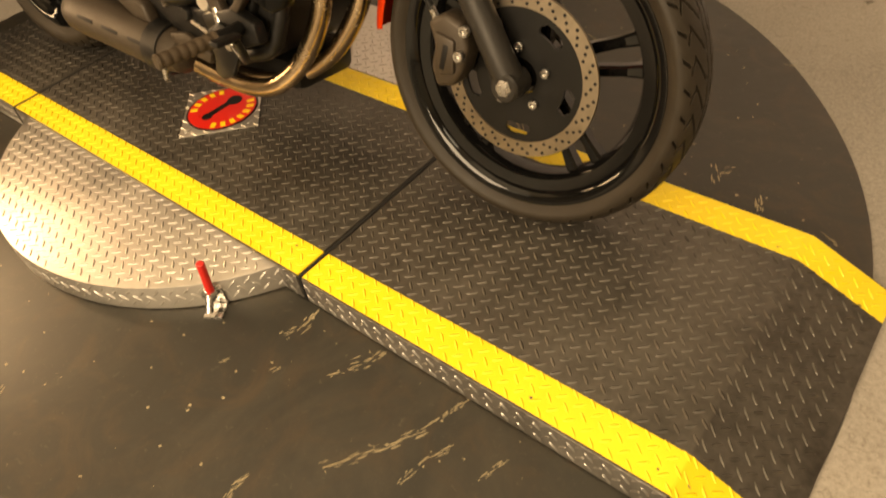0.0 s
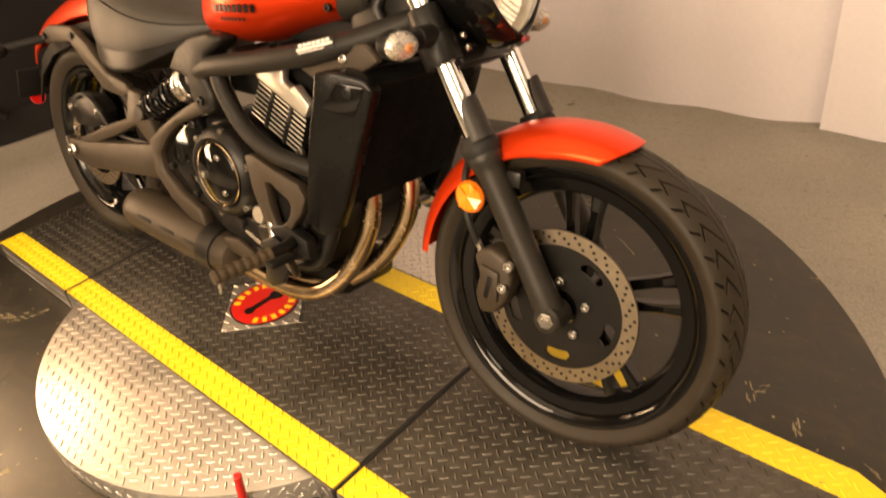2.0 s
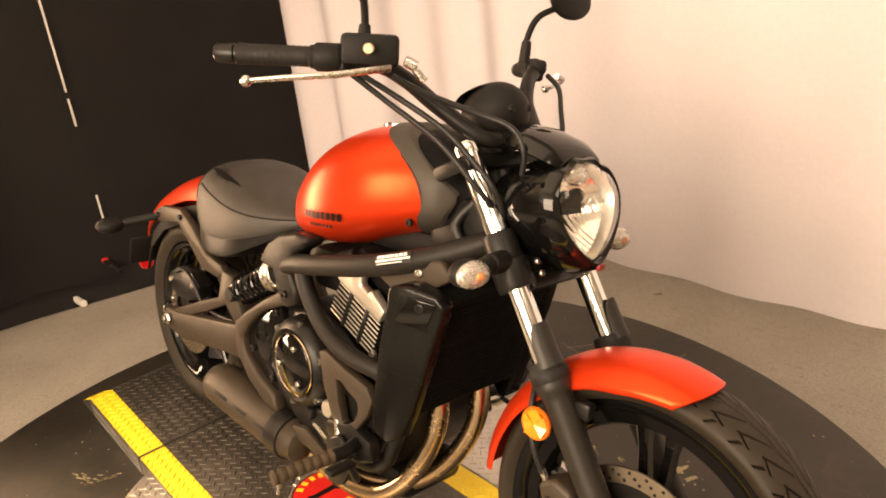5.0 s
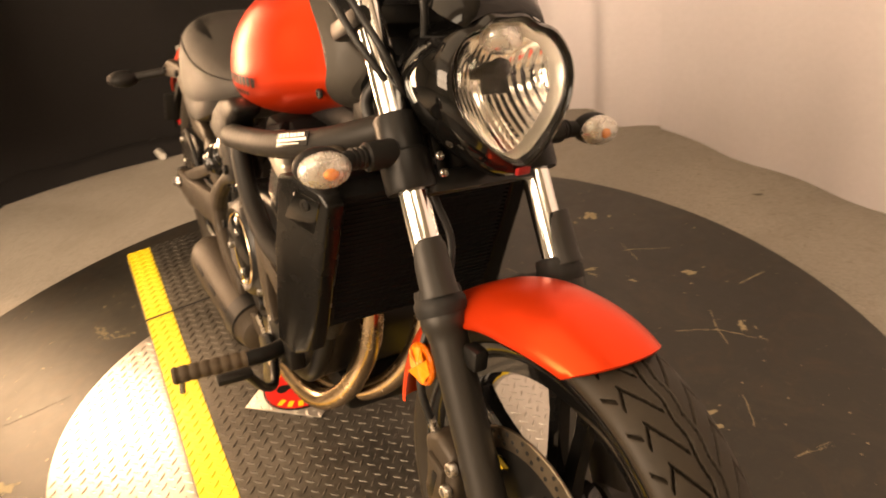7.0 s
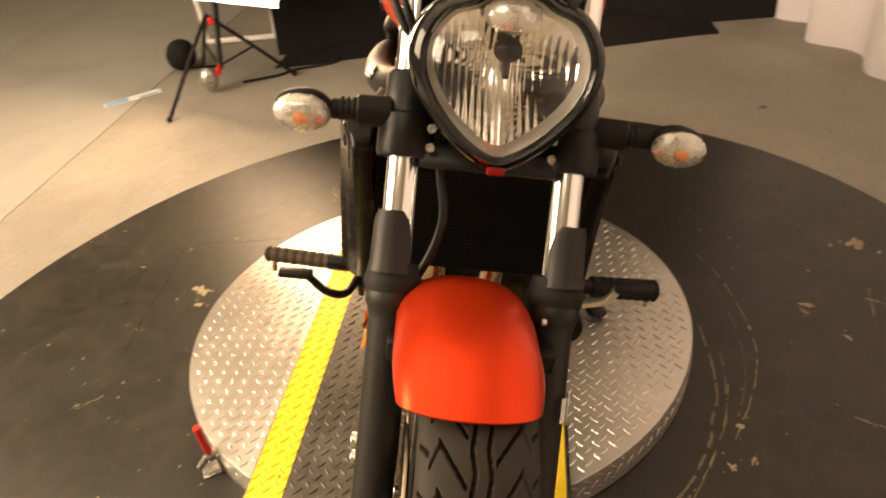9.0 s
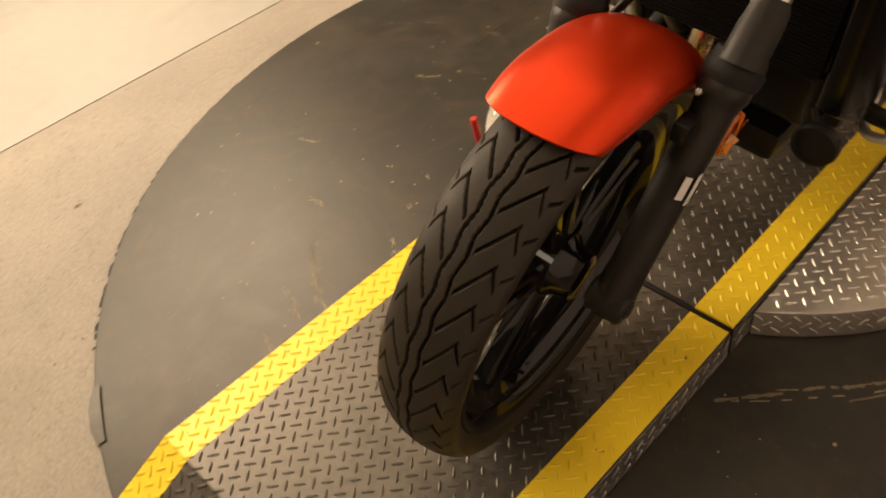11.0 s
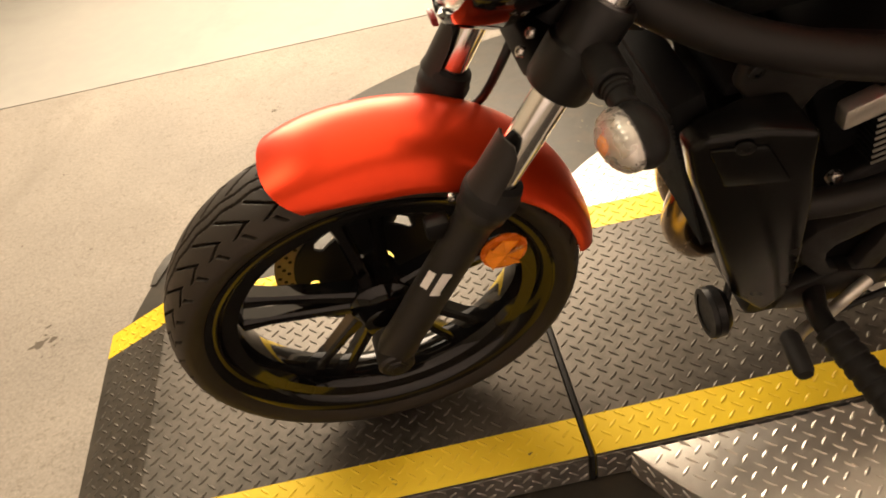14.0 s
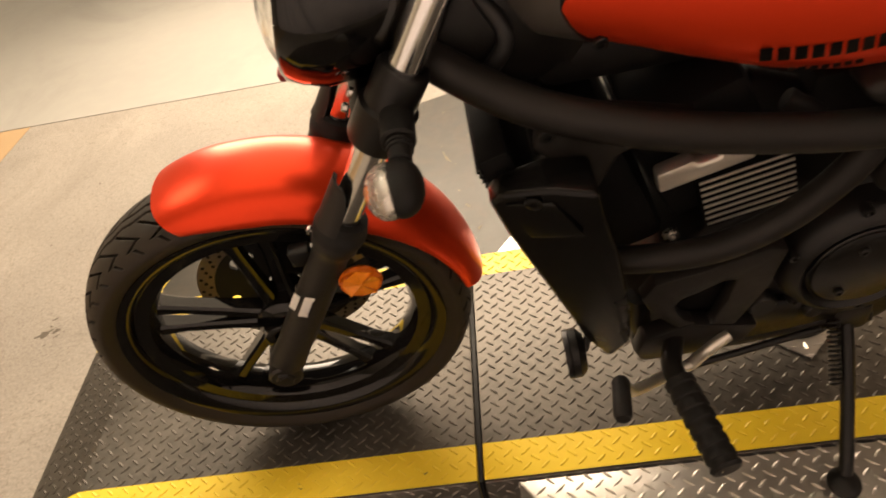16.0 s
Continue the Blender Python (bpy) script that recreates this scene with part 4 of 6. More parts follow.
for s in (-1, 1):
    rail = part("fender_rail", prism(RAIL, s * 0.112, s * 0.136, 0.006), M_GREY, bike, "dark grey fender rail")
    for x, z in ((-1.63, 0.622), (-1.475, 0.640)):
        part("bolt", bolt((x, s * 0.136, z), (0, s, 0), 0.009, 0.007), M_SATIN, rail)
    stalk = part("rear_turn_signal", ball((-1.760, s * 0.235, 0.578), (0.075, 0.085, 0.050)), M_PLASTIC, rear_guard, "black rear turn signal")
    part("stalk", rod((-1.70, s * 0.10, 0.605), (-1.755, s * 0.205, 0.582), 0.012), M_RUBBER, stalk)
    part("lens", ball((-1.777, s * 0.237, 0.578), (0.055, 0.070, 0.044)), M_GLASS, stalk, "clear lens")

# ---- frame ----
for s in (-1, 1):
    part("frame_tube", tube([(-0.875, s * 0.160, 0.622), (-0.81, s * 0.176, 0.650), (-0.70, s * 0.182, 0.672), (-0.55, s * 0.170, 0.702), (-0.42, s * 0.138, 0.738), (-0.33, s * 0.085, 0.775), (-0.285, s * 0.04, 0.80)], 0.0225, 20), M_FRAME, bike, "black main frame tube")
    plate_r = part("frame_junction", prism([(-0.955, 0.640), (-0.915, 0.690), (-0.86, 0.722), (-0.79, 0.738), (-0.745, 0.732), (-0.755, 0.712), (-0.80, 0.690), (-0.825, 0.640), (-0.795, 0.605),
                                            (-0.800, 0.570), (-0.845, 0.550), (-0.88, 0.590), (-0.885, 0.630)], s * 0.132, s * 0.188, 0.012, 3), M_FRAME, bike, "black cast frame junction", Matrix.Translation((0, 0, -0.012)))
    part("bolt", bolt((-0.835, s * 0.188, 0.576), (0, s, 0), 0.010, 0.008), M_SATIN, plate_r)
    part("down_tube", tube([(-0.795, s * 0.168, 0.650), (-0.768, s * 0.174, 0.600), (-0.705, s * 0.178, 0.536), (-0.625, s * 0.178, 0.500), (-0.545, s * 0.166, 0.486), (-0.47, s * 0.140, 0.474)], 0.019, 18), M_FRAME, bike, "black down tube")
    pivot = part("pivot_plate", prism([(-0.825, 0.590), (-0.90, 0.562), (-0.98, 0.520), (-1.06, 0.472), (-1.122, 0.428), (-1.12, 0.345), (-1.06, 0.285), (-0.985, 0.245), (-0.925, 0.240), (-0.940, 0.285), (-1.01, 0.310), (-1.076, 0.352), (-1.086, 0.395), (-1.05, 0.440), (-0.985, 0.490), (-0.90, 0.525), (-0.825, 0.552)],
                                      s * 0.132, s * 0.168, 0.009, 3), M_GREY, bike, "dark grey swingarm pivot plate")
    part("pivot_cover", prism([(-1.062, 0.435), (-0.990, 0.492), (-0.915, 0.518), (-0.900, 0.475), (-0.915, 0.40), (-0.930, 0.330), (-0.950, 0.288), (-1.00, 0.308), (-1.076, 0.350), (-1.086, 0.40)], s * 0.120, s * 0.152, 0.006), M_GLOSS, pivot, "gloss black cover")
    for x, z in ((-0.979, 0.496), (-0.935, 0.498), (-1.055, 0.37), (-0.965, 0.315)):
        part("bolt", bolt((x, s * 0.152, z), (0, s, 0), 0.009, 0.006), M_SATIN, pivot)
    arm = part("swingarm", join(
        prism([(-1.085, 0.418), (-1.20, 0.395), (-1.50, 0.343), (-1.605, 0.335), (-1.622, 0.305), (-1.605, 0.272), (-1.50, 0.262), (-1.20, 0.305), (-1.08, 0.315)], s * 0.105, s * 0.146, 0.008),
        prism([(-1.560, 0.340), (-1.36, 0.418), (-1.262, 0.452), (-1.232, 0.535), (-1.185, 0.530), (-1.120, 0.405), (-1.165, 0.392), (-1.222, 0.440), (-1.35, 0.385), (-1.500, 0.330)], s * 0.112, s * 0.140, 0.007)), M_GREY, bike, "dark grey swingarm")
    part("axle_nut", join(rod((-1.575, s * 0.146, 0.308), (-1.575, s * 0.158, 0.308), 0.019, 6), rod((-1.575, s * 0.155, 0.308), (-1.575, s * 0.168, 0.308), 0.010)), M_STEEL, arm)
    part("chain_adjuster", join(rod((-1.60, s * 0.125, 0.312), (-1.645, s * 0.125, 0.318), 0.006), block((-1.632, s * 0.125, 0.318), (0.008, 0.03, 0.03), 0.002)), M_STEEL, arm)
rear_cal = part("rear_caliper", join(prism([(-1.625, 0.440), (-1.56, 0.470), (-1.47, 0.470), (-1.425, 0.440), (-1.435, 0.395), (-1.50, 0.375), (-1.59, 0.372), (-1.622, 0.400)], -0.118, -0.070, 0.008), prism([(-1.60, 0.40), (-1.53, 0.39), (-1.54, 0.33), (-1.59, 0.33)], -0.100, -0.086, 0.004)), M_SATIN, bike, "black rear brake caliper")
for x, z in ((-1.60, 0.425), (-1.455, 0.435), (-1.60, 0.36)):
    part("bolt", bolt((x, -0.118, z), (0, -1, 0), 0.009, 0.008), M_STEEL, rear_cal)
part("brake_hose", tube([(-1.56, -0.120, 0.455), (-1.50, -0.126, 0.475), (-1.43, -0.130, 0.455), (-1.38, -0.128, 0.40), (-1.30, -0.122, 0.385), (-1.20, -0.118, 0.39)], 0.0055, 10), M_CABLE, bike, "rear brake hose")
p_low, p_top = Vector((-1.165, -0.128, 0.486)), Vector((-0.905, -0.128, 0.612))
shock = part("rear_shock", join(rod(p_low, p_low.lerp(p_top, 0.55), 0.017), rod(p_low.lerp(p_top, 0.5), p_top, 0.026), rod(p_low + Vector((0, -0.03, 0)), p_low + Vector((0, 0.03, 0)), 0.02), rod(p_top + Vector((0, -0.035, 0)), p_top + Vector((0, 0.035, 0)), 0.024)), M_SATIN, bike, "rear shock absorber")


def helix(p, q, r, wire, turns):
    d = (q - p).normalized()
    u = d.orthogonal().normalized()
    w = d.cross(u)
    n = int(turns * 20)
    return tube([p.lerp(q, i / n) + r * (math.cos(6.2832 * turns * i / n) * u + math.sin(6.2832 * turns * i / n) * w) for i in range(n + 1)], wire, 8, steps=0)


part("spring", helix(p_low.lerp(p_top, 0.12), p_low.lerp(p_top, 0.72), 0.0345, 0.0062, 8), M_GLOSS, shock, "gloss black coil spring")
part("collar", lathe([(0.02, 0), (0.042, 0), (0.043, 0.004), (0.043, 0.016), (0.041, 0.02), (0.041, 0.026), (0.043, 0.03), (0.043, 0.038), (0.04, 0.042), (0.02, 0.042)], 32, along(p_low.lerp(p_top, 0.72), p_top)), M_STEEL, shock, "steel preload collar")

# ---- engine ----
crank = part("crankcase", prism([(-1.02, 0.450), (-0.92, 0.520), (-0.74, 0.540), (-0.58, 0.440), (-0.525, 0.340), (-0.55, 0.235), (-0.70, 0.175), (-0.92, 0.185), (-1.02, 0.290)], -0.135, 0.135, 0.02, 3), M_SATIN, bike, "black cast crankcase")
for s in (-1, 1):
    cx = -0.822 if s < 0 else -0.826
    cover = part("clutch_cover" if s < 0 else "alternator_cover", lathe([(0, 0.03), (0.074, 0.03), (0.080, 0.034), (0.086, 0.040), (0.096, 0.036), (0.107, 0.022), (0.110, 0.0), (0, 0)], 56,
                 along((cx, s * 0.130, 0.408), (cx, s * 0.5, 0.408)) @ Matrix.Diagonal((1.0, 1.35, 1.0, 1))), M_SATIN, crank, "black round engine side cover")
    part("cover_disc", lathe([(0, 0.052), (0.064, 0.050), (0.070, 0.046), (0.072, 0.036), (0, 0.036)], 48, along((cx, s * 0.137, 0.408), (cx, s * 0.5, 0.408))), M_GLOSS if s < 0 else M_SATIN, cover, "gloss black cover disc")
    part("cover_ring", lathe([(0.0725, 0.044), (0.0742, 0.0465), (0.0760, 0.044), (0.0742, 0.041)], 56, along((cx, s * 0.137, 0.408), (cx, s * 0.5, 0.408)), closed=True), M_BRONZE if s < 0 else M_SATIN, cover, "thin bright rim")
    for k in range(3):
        a = radians(70 + 120 * k)
        part("bolt", bolt((cx + 0.048 * math.cos(a), s * 0.187, 0.408 + 0.048 * math.sin(a)), (0, s, 0), 0.007, 0.006), M_STEEL if s < 0 else M_SATIN, cover)
    for k in range(6):
        a = radians(20 + 60 * k)
        part("bolt", bolt((cx + 0.102 * math.cos(a), s * 0.160, 0.408 + 0.102 * math.sin(a)), (0, s, 0), 0.008, 0.016), M_STEEL if s < 0 else M_SATIN, cover)
    part("side_case", prism([(-0.99, 0.36), (-0.95, 0.30), (-0.86, 0.245), (-0.70, 0.225), (-0.60, 0.27), (-0.56, 0.36), (-0.62, 0.45), (-0.70, 0.32), (-0.80, 0.30), (-0.88, 0.36), (-0.90, 0.44), (-0.96, 0.44)], s * 0.125, s * 0.152, 0.008), M_SATIN, crank)
    part("oil_plug", lathe([(0, 0.02), (0.018, 0.02), (0.021, 0.016), (0.021, 0), (0, 0)], 28, along((-0.708, s * 0.150, 0.334), (-0.708, s * 0.5, 0.334))), M_SILVER if s < 0 else M_SATIN, crank, "round plug")
    part("oil_plug", lathe([(0, 0.014), (0.012, 0.014), (0.015, 0.010), (0.015, 0), (0, 0)], 24, along((-0.790, s * 0.150, 0.290), (-0.790, s * 0.5, 0.290))), M_SATIN, crank)

TIP = Matrix.Translation((-0.628, 0, 0.585)) @ Matrix.Rotation(radians(24), 4, "Y")
TIP_L = Matrix.Translation((-0.645, 0, 0.572)) @ Matrix.Rotation(radians(13), 4, "Y")
cyl = part("cylinder_block", block((0, 0, 0), (0.150, 0.215, 0.150), 0.008), M_RADIATOR, bike, "black cylinder block", TIP)
COVER_R = [(-0.078, 0.028), (0.078, 0.028), (0.082, 0.060), (0.030, 0.076), (0.024, 0.064), (-0.004, 0.064), (-0.010, 0.100), (-0.050, 0.106), (-0.082, 0.080)]
COVER_L = [(-0.030, 0.040), (0.086, 0.034), (0.084, 0.066), (0.040, 0.070), (0.034, 0.060), (0.010, 0.060), (0.004, 0.074), (-0.024, 0.076)]
for s, tip in ((-1, TIP), (1, TIP_L)):
    for k in range(8):
        wide = 0.160 - 0.0016 * k if s < 0 else 0.112
        fin = part("cooling_fin", block((0.0 if s < 0 else -0.018, s * 0.107, -0.062 + 0.0112 * k), (wide, 0.066, 0.0036), 0.001), M_RADIATOR, cyl, "", tip)
        part("fin_edge", block((0.0 if s < 0 else -0.018, s * 0.1408, -0.062 + 0.0112 * k), (wide, 0.0024, 0.0042), 0.0008), M_SILVER, fin, "bright cut edge", tip)
    for x in (-0.028, 0.030):
        if s < 0:
            part("fin_rib", block((x, s * 0.1405, -0.022), (0.012, 0.008, 0.092), 0.002), M_SATIN, cyl, "", tip)
    part("head_cover", prism(COVER_R if s < 0 else COVER_L, s * 0.130, s * 0.152, 0.005), M_SILVER, cyl, "polished silver head cover", tip)
    part("spark_plug_cap", rod((-0.105, s * 0.135, 0.055), (-0.075, s * 0.120, 0.085), 0.014), M_RUBBER, cyl, "", tip)
    part("bolt", bolt((0.085, s * 0.140, -0.055), (0, s, 0), 0.010, 0.010), M_STEEL, cyl, "", tip)
part("head_top", block((-0.005, 0, 0.085), (0.14, 0.24, 0.05), 0.012), M_RADIATOR, cyl, "", TIP)
part("throttle_body", join(rod((-0.74, -0.07, 0.62), (-0.66, -0.07, 0.655), 0.03), rod((-0.74, 0.07, 0.62), (-0.66, 0.07, 0.655), 0.03), block((-0.80, 0, 0.625), (0.12, 0.2, 0.1), 0.02)), M_PLASTIC, bike)
part("air_box", block((-0.56, 0, 0.735), (0.26, 0.15, 0.06), 0.02), M_PLASTIC, bike)

# black block added to close the see-through gap behind the radiator
part("engine_shroud", block((-0.505, 0, 0.565), (0.075, 0.235, 0.23), 0.015, Matrix.Rotation(radians(20), 4, "Y")), M_RADIATOR, bike, "black filler block added behind the radiator")
# belly brackets
OUT = [(-0.715, 0.475), (-0.689, 0.482), (-0.620, 0.462), (-0.548, 0.447), (-0.530, 0.420), (-0.545, 0.383), (-0.585, 0.335), (-0.624, 0.302), (-0.666, 0.325), (-0.700, 0.400)]
HOLE = [(-0.655, 0.428), (-0.638, 0.430), (-0.610, 0.416), (-0.583, 0.405), (-0.576, 0.392), (-0.580, 0.374), (-0.592, 0.354), (-0.618, 0.335), (-0.634, 0.337), (-0.648, 0.385)]
for s in (-1, 1):
    # left bracket gets the black paint, darkened for the shade on that side
    part("engine_bracket", ring_prism(OUT, HOLE, s * 0.160, s * 0.182), M_GREY if s < 0 else M_FRAME, bike, "dark grey triangular engine bracket with an opening")
part("engine_cradle", join(tube([(-0.52, -0.11, 0.40), (-0.525, -0.125, 0.31), (-0.585, -0.140, 0.240), (-0.90, -0.13, 0.215)], 0.017, 14), tube([(-0.54, 0.13, 0.36), (-0.545, 0.135, 0.29), (-0.59, 0.14, 0.24), (-0.90, 0.13, 0.215)], 0.017, 14),
                           block((-0.66, 0.02, 0.165), (0.22, 0.18, 0.07), 0.02)), M_SATIN, bike, "black lower frame cradle")

# ---- radiator and its covers ----
LEAN_R = Matrix.Translation((-0.402, 0, 0.556)) @ Matrix.Rotation(radians(17), 4, "Y")
radiator = part("radiator", block((0, -0.008, 0), (0.040, 0.300, 0.268), 0.006), M_RADIATOR, bike, "black radiator", LEAN_R)
for k in range(31):
    part("radiator_fin", block((0.0208, 0, -0.125 + 0.0083 * k), (0.004, 0.290, 0.0018), 0), M_RADIATOR, radiator, "", LEAN_R, smooth=0)
COWL_L = [(-0.462, 0.692), (-0.405, 0.700), (-0.352, 0.690), (-0.338, 0.672), (-0.355, 0.610), (-0.420, 0.420), (-0.443, 0.360), (-0.475, 0.346), (-0.507, 0.380), (-0.507, 0.440), (-0.487, 0.570), (-0.472, 0.640)]
COWL = [(-0.442, 0.694), (-0.405, 0.700), (-0.345, 0.690), (-0.330, 0.672), (-0.350, 0.610), (-0.415, 0.430), (-0.440, 0.375), (-0.462, 0.362), (-0.487, 0.392), (-0.484, 0.450), (-0.466, 0.570), (-0.450, 0.640)]
for s in (-1, 1):
    cowl = part("radiator_cowl", prism([(x - (0.014 if s > 0 else 0) * min(1, max(0, (x + 0.507) / 0.10)), z - (0.018 if s > 0 and z > 0.6 else 0)) for x, z in (COWL_L if s > 0 else COWL)], s * 0.150, s * 0.217, 0.007, 3), M_COWL, bike, "black radiator side cowl")
    part("cowl_badge", prism([(-0.428, 0.630), (-0.396, 0.682), (-0.344, 0.676), (-0.368, 0.618)], s * 0.215, s * 0.2205, 0.003), M_GLOSS if s < 0 else M_COWL, cowl, "black badge plate", Matrix.Translation((-0.024, 0, -0.018) if s > 0 else (0, 0, 0)))
    part("bolt", bolt((-0.374 - (0.024 if s > 0 else 0), s * 0.2205, 0.664), (0, s, 0), 0.009, 0.003), M_SATIN, cowl)
    panel = part("side_panel", prism([(-0.592, 0.700), (-0.505, 0.728), (-0.372 if s < 0 else -0.425, 0.745), (-0.340 if s < 0 else -0.415, 0.716), (-0.380 if s < 0 else -0.410, 0.692), (-0.425, 0.672), (-0.452, 0.604), (-0.480, 0.612), (-0.505, 0.660), (-0.545, 0.676)], s * 0.132, s * 0.152, 0.006), M_GREY if s < 0 else M_FRAME, bike, "dark panel between the frame tube and the cowl")
    part("bolt", bolt((-0.425, s * 0.152, 0.712), (0, s, 0), 0.009, 0.005), M_STEEL if s < 0 else M_SATIN, panel)


def faceted(ob, s):
    """Turns the outer face of a cowl inward towards its front edge."""
    for v in ob.data.vertices:
        if s * v.co.y > 0.165:
            rear_x, front_x = -0.452 - 0.10 * max(0.0, 0.66 - v.co.z), -0.338 + (v.co.z - 0.672) * 0.3365
            v.co.y -= s * 0.036 * min(1.0, max(0.0, (v.co.x - rear_x) / (front_x - rear_x)))
    ob.data.update()


for ob in [o for o in bike.children if o.name.split(".")[0] == "radiator_cowl"]:
    side = 1 if ob.data.vertices[0].co.y > 0 else -1
    for piece in (ob, *ob.children):
        faceted(piece, side)
part("cowl_bridge", block((-0.425, 0, 0.672), (0.03, 0.26, 0.02), 0.006), M_PLASTIC, bike)
part("radiator_hose", tube([(-0.43, -0.11, 0.46), (-0.465, -0.115, 0.41), (-0.51, -0.115, 0.36), (-0.56, -0.11, 0.34)], 0.016, 14), M_RUBBER, bike)
part("horn", join(lathe([(0, 0.0), (0.030, 0.0), (0.036, 0.006), (0.036, 0.016), (0.026, 0.026), (0, 0.028)], 32, along((-0.425, 0.180, 0.318), (-0.70, 0.19, 0.33))), tube([(-0.45, 0.18, 0.32), (-0.47, 0.15, 0.35)], 0.006)), M_SATIN, bike, "round black horn")
part("horn_ring", lathe([(0.028, -0.002), (0.035, -0.002), (0.037, 0.004), (0.030, 0.004)], 32, along((-0.425, 0.180, 0.318), (-0.70, 0.19, 0.33)), closed=True), M_SATIN, bike, "black horn rim")

# ---- exhaust ----
pipe_a = part("header_pipe", tube([(-0.52, -0.050, 0.52), (-0.482, -0.050, 0.46), (-0.466, -0.052, 0.39), (-0.478, -0.060, 0.310), (-0.525, -0.078, 0.215), (-0.585, -0.098, 0.156), (-0.650, -0.112, 0.136), (-0.73, -0.12, 0.138), (-0.82, -0.13, 0.155)], 0.0215, 20), M_BRONZE, bike, "heat-tinted bronze header pipe")
pipe_b = part("header_pipe", tube([(-0.51, 0.044, 0.53), (-0.465, 0.046, 0.47), (-0.440, 0.043, 0.40), (-0.447, 0.030, 0.320), (-0.495, 0.005, 0.230), (-0.558, -0.030, 0.172), (-0.635, -0.062, 0.142), (-0.73, -0.085, 0.136), (-0.82, -0.11, 0.145)], 0.0215, 20), M_BRONZE, bike, "heat-tinted bronze header pipe")
muffler = part("muffler", lathe([(0, 0), (0.030, 0), (0.048, 0.012), (0.057, 0.05), (0.060, 0.12), (0.060, 0.34), (0.058, 0.40), (0.050, 0.425), (0.040, 0.432), (0, 0.430)], 40,
                               along((-0.835, -0.140, 0.178), (-1.25, -0.150, 0.212)) @ Matrix.Diagonal((1.0, 1, 0.95, 1))), M_GREY, bike, "dark satin muffler")
part("muffler_band", lathe([(0.058, 0.05), (0.0615, 0.052), (0.0625, 0.10), (0.060, 0.102)], 40, along((-0.835, -0.140, 0.178), (-1.25, -0.150, 0.212))), M_SATIN, muffler)
for k in range(3):
    x = -0.955 - 0.095 * k
    part("slot", block((x, -0.1988 - 0.0024 * k, 0.2045 + 0.008 * k), (0.062, 0.004, 0.009), 0.0015, Matrix.Rotation(radians(4.5), 4, "Y") @ Matrix.Rotation(radians(-16), 4, "X")), M_RUBBER, muffler, "dark slot")
part("muffler_tip", rod((-1.255, -0.150, 0.205), (-1.285, -0.152, 0.208), 0.022), M_SATIN, muffler)
part("muffler_bracket", prism([(-0.86, 0.235), (-0.80, 0.245), (-0.72, 0.215), (-0.73, 0.19), (-0.80, 0.20), (-0.86, 0.205)], -0.165, -0.150, 0.004), M_GREY, muffler)

# ---- foot controls and stand ----
for s in (-1, 1):
    hanger = part("peg_hanger", join(prism([(-0.70, 0.315), (-0.60, 0.345), (-0.535, 0.325), (-0.525, 0.285), (-0.58, 0.265), (-0.68, 0.275)], s * 0.155, s * 0.185, 0.006), tube([(-0.58, s * 0.18, 0.31), (-0.565, s * 0.22, 0.312), (-0.565, s * 0.255, 0.312)], 0.015)), M_SATIN, bike, "black footpeg hanger")
    rubber = [(0, 0), (0.013, 0.0)]
    for k in range(7):
        rubber += [(0.0152, 0.002 + 0.018 * k), (0.0154, 0.012 + 0.018 * k), (0.0140, 0.014 + 0.018 * k), (0.0140, 0.018 + 0.018 * k)]
    rubber += [(0.0160, 0.131), (0.0135, 0.136), (0, 0.136)]
    fat = 1.0 if s < 0 else 1.4
    # right peg in the warm-lit dusty rubber, left in plain black
    part("footpeg", lathe([(r * fat, h) for r, h in rubber], 24, along((-0.566, s * 0.246, 0.312), (-0.590, s * 0.378, 0.300))), M_PEG_LIT if s < 0 else M_RUBBER, hanger, "ribbed dusty rubber footpeg")
    part("peg_feeler", rod((-0.588, s * 0.365, 0.285), (-0.589, s * 0.366, 0.262), 0.005), M_STEEL, hanger)
part("brake_pedal", join(tube([(-0.60, -0.195, 0.275), (-0.54, -0.215, 0.262), (-0.50, -0.245, 0.290), (-0.480, -0.275, 0.335)], 0.008), block((-0.478, -0.298, 0.342), (0.024, 0.060, 0.012), 0.004)), M_SATIN, bike, "black brake pedal")
part("heel_guard", prism([(-0.668, 0.292), (-0.622, 0.318), (-0.585, 0.300), (-0.578, 0.250), (-0.604, 0.206), (-0.640, 0.188), (-0.664, 0.200), (-0.655, 0.235)], -0.203, -0.190, 0.005), M_SATIN, bike, "black cast plate behind the footpeg")
part("brake_linkage", join(tube([(-0.60, -0.19, 0.275), (-0.66, -0.185, 0.27), (-0.74, -0.18, 0.29)], 0.005), rod((-0.60, -0.17, 0.275), (-0.60, -0.205, 0.275), 0.013), rod((-0.655, -0.172, 0.335), (-0.63, -0.185, 0.25), 0.012)), M_STEEL, bike)
part("shift_lever", tube([(-0.60, 0.205, 0.275), (-0.55, 0.225, 0.285), (-0.500, 0.262, 0.330), (-0.482, 0.275, 0.372)], 0.0085), M_SILVER, bike, "pale cast shift lever")
part("lever_bracket", tube([(-0.60, 0.205, 0.275), (-0.625, 0.200, 0.300), (-0.655, 0.190, 0.312)], 0.009, 12), M_SILVER, bike, "pale cast bracket of the shift lever")
# small bronze block and stud added for a rust-coloured spot
part("cowl_clip", join(block((-0.480, 0.191, 0.376), (0.028, 0.006, 0.022), 0.004), rod((-0.480, 0.192, 0.376), (-0.480, 0.198, 0.376), 0.006)), M_BRONZE, bike, "rust-coloured block added at the foot of the cowl")
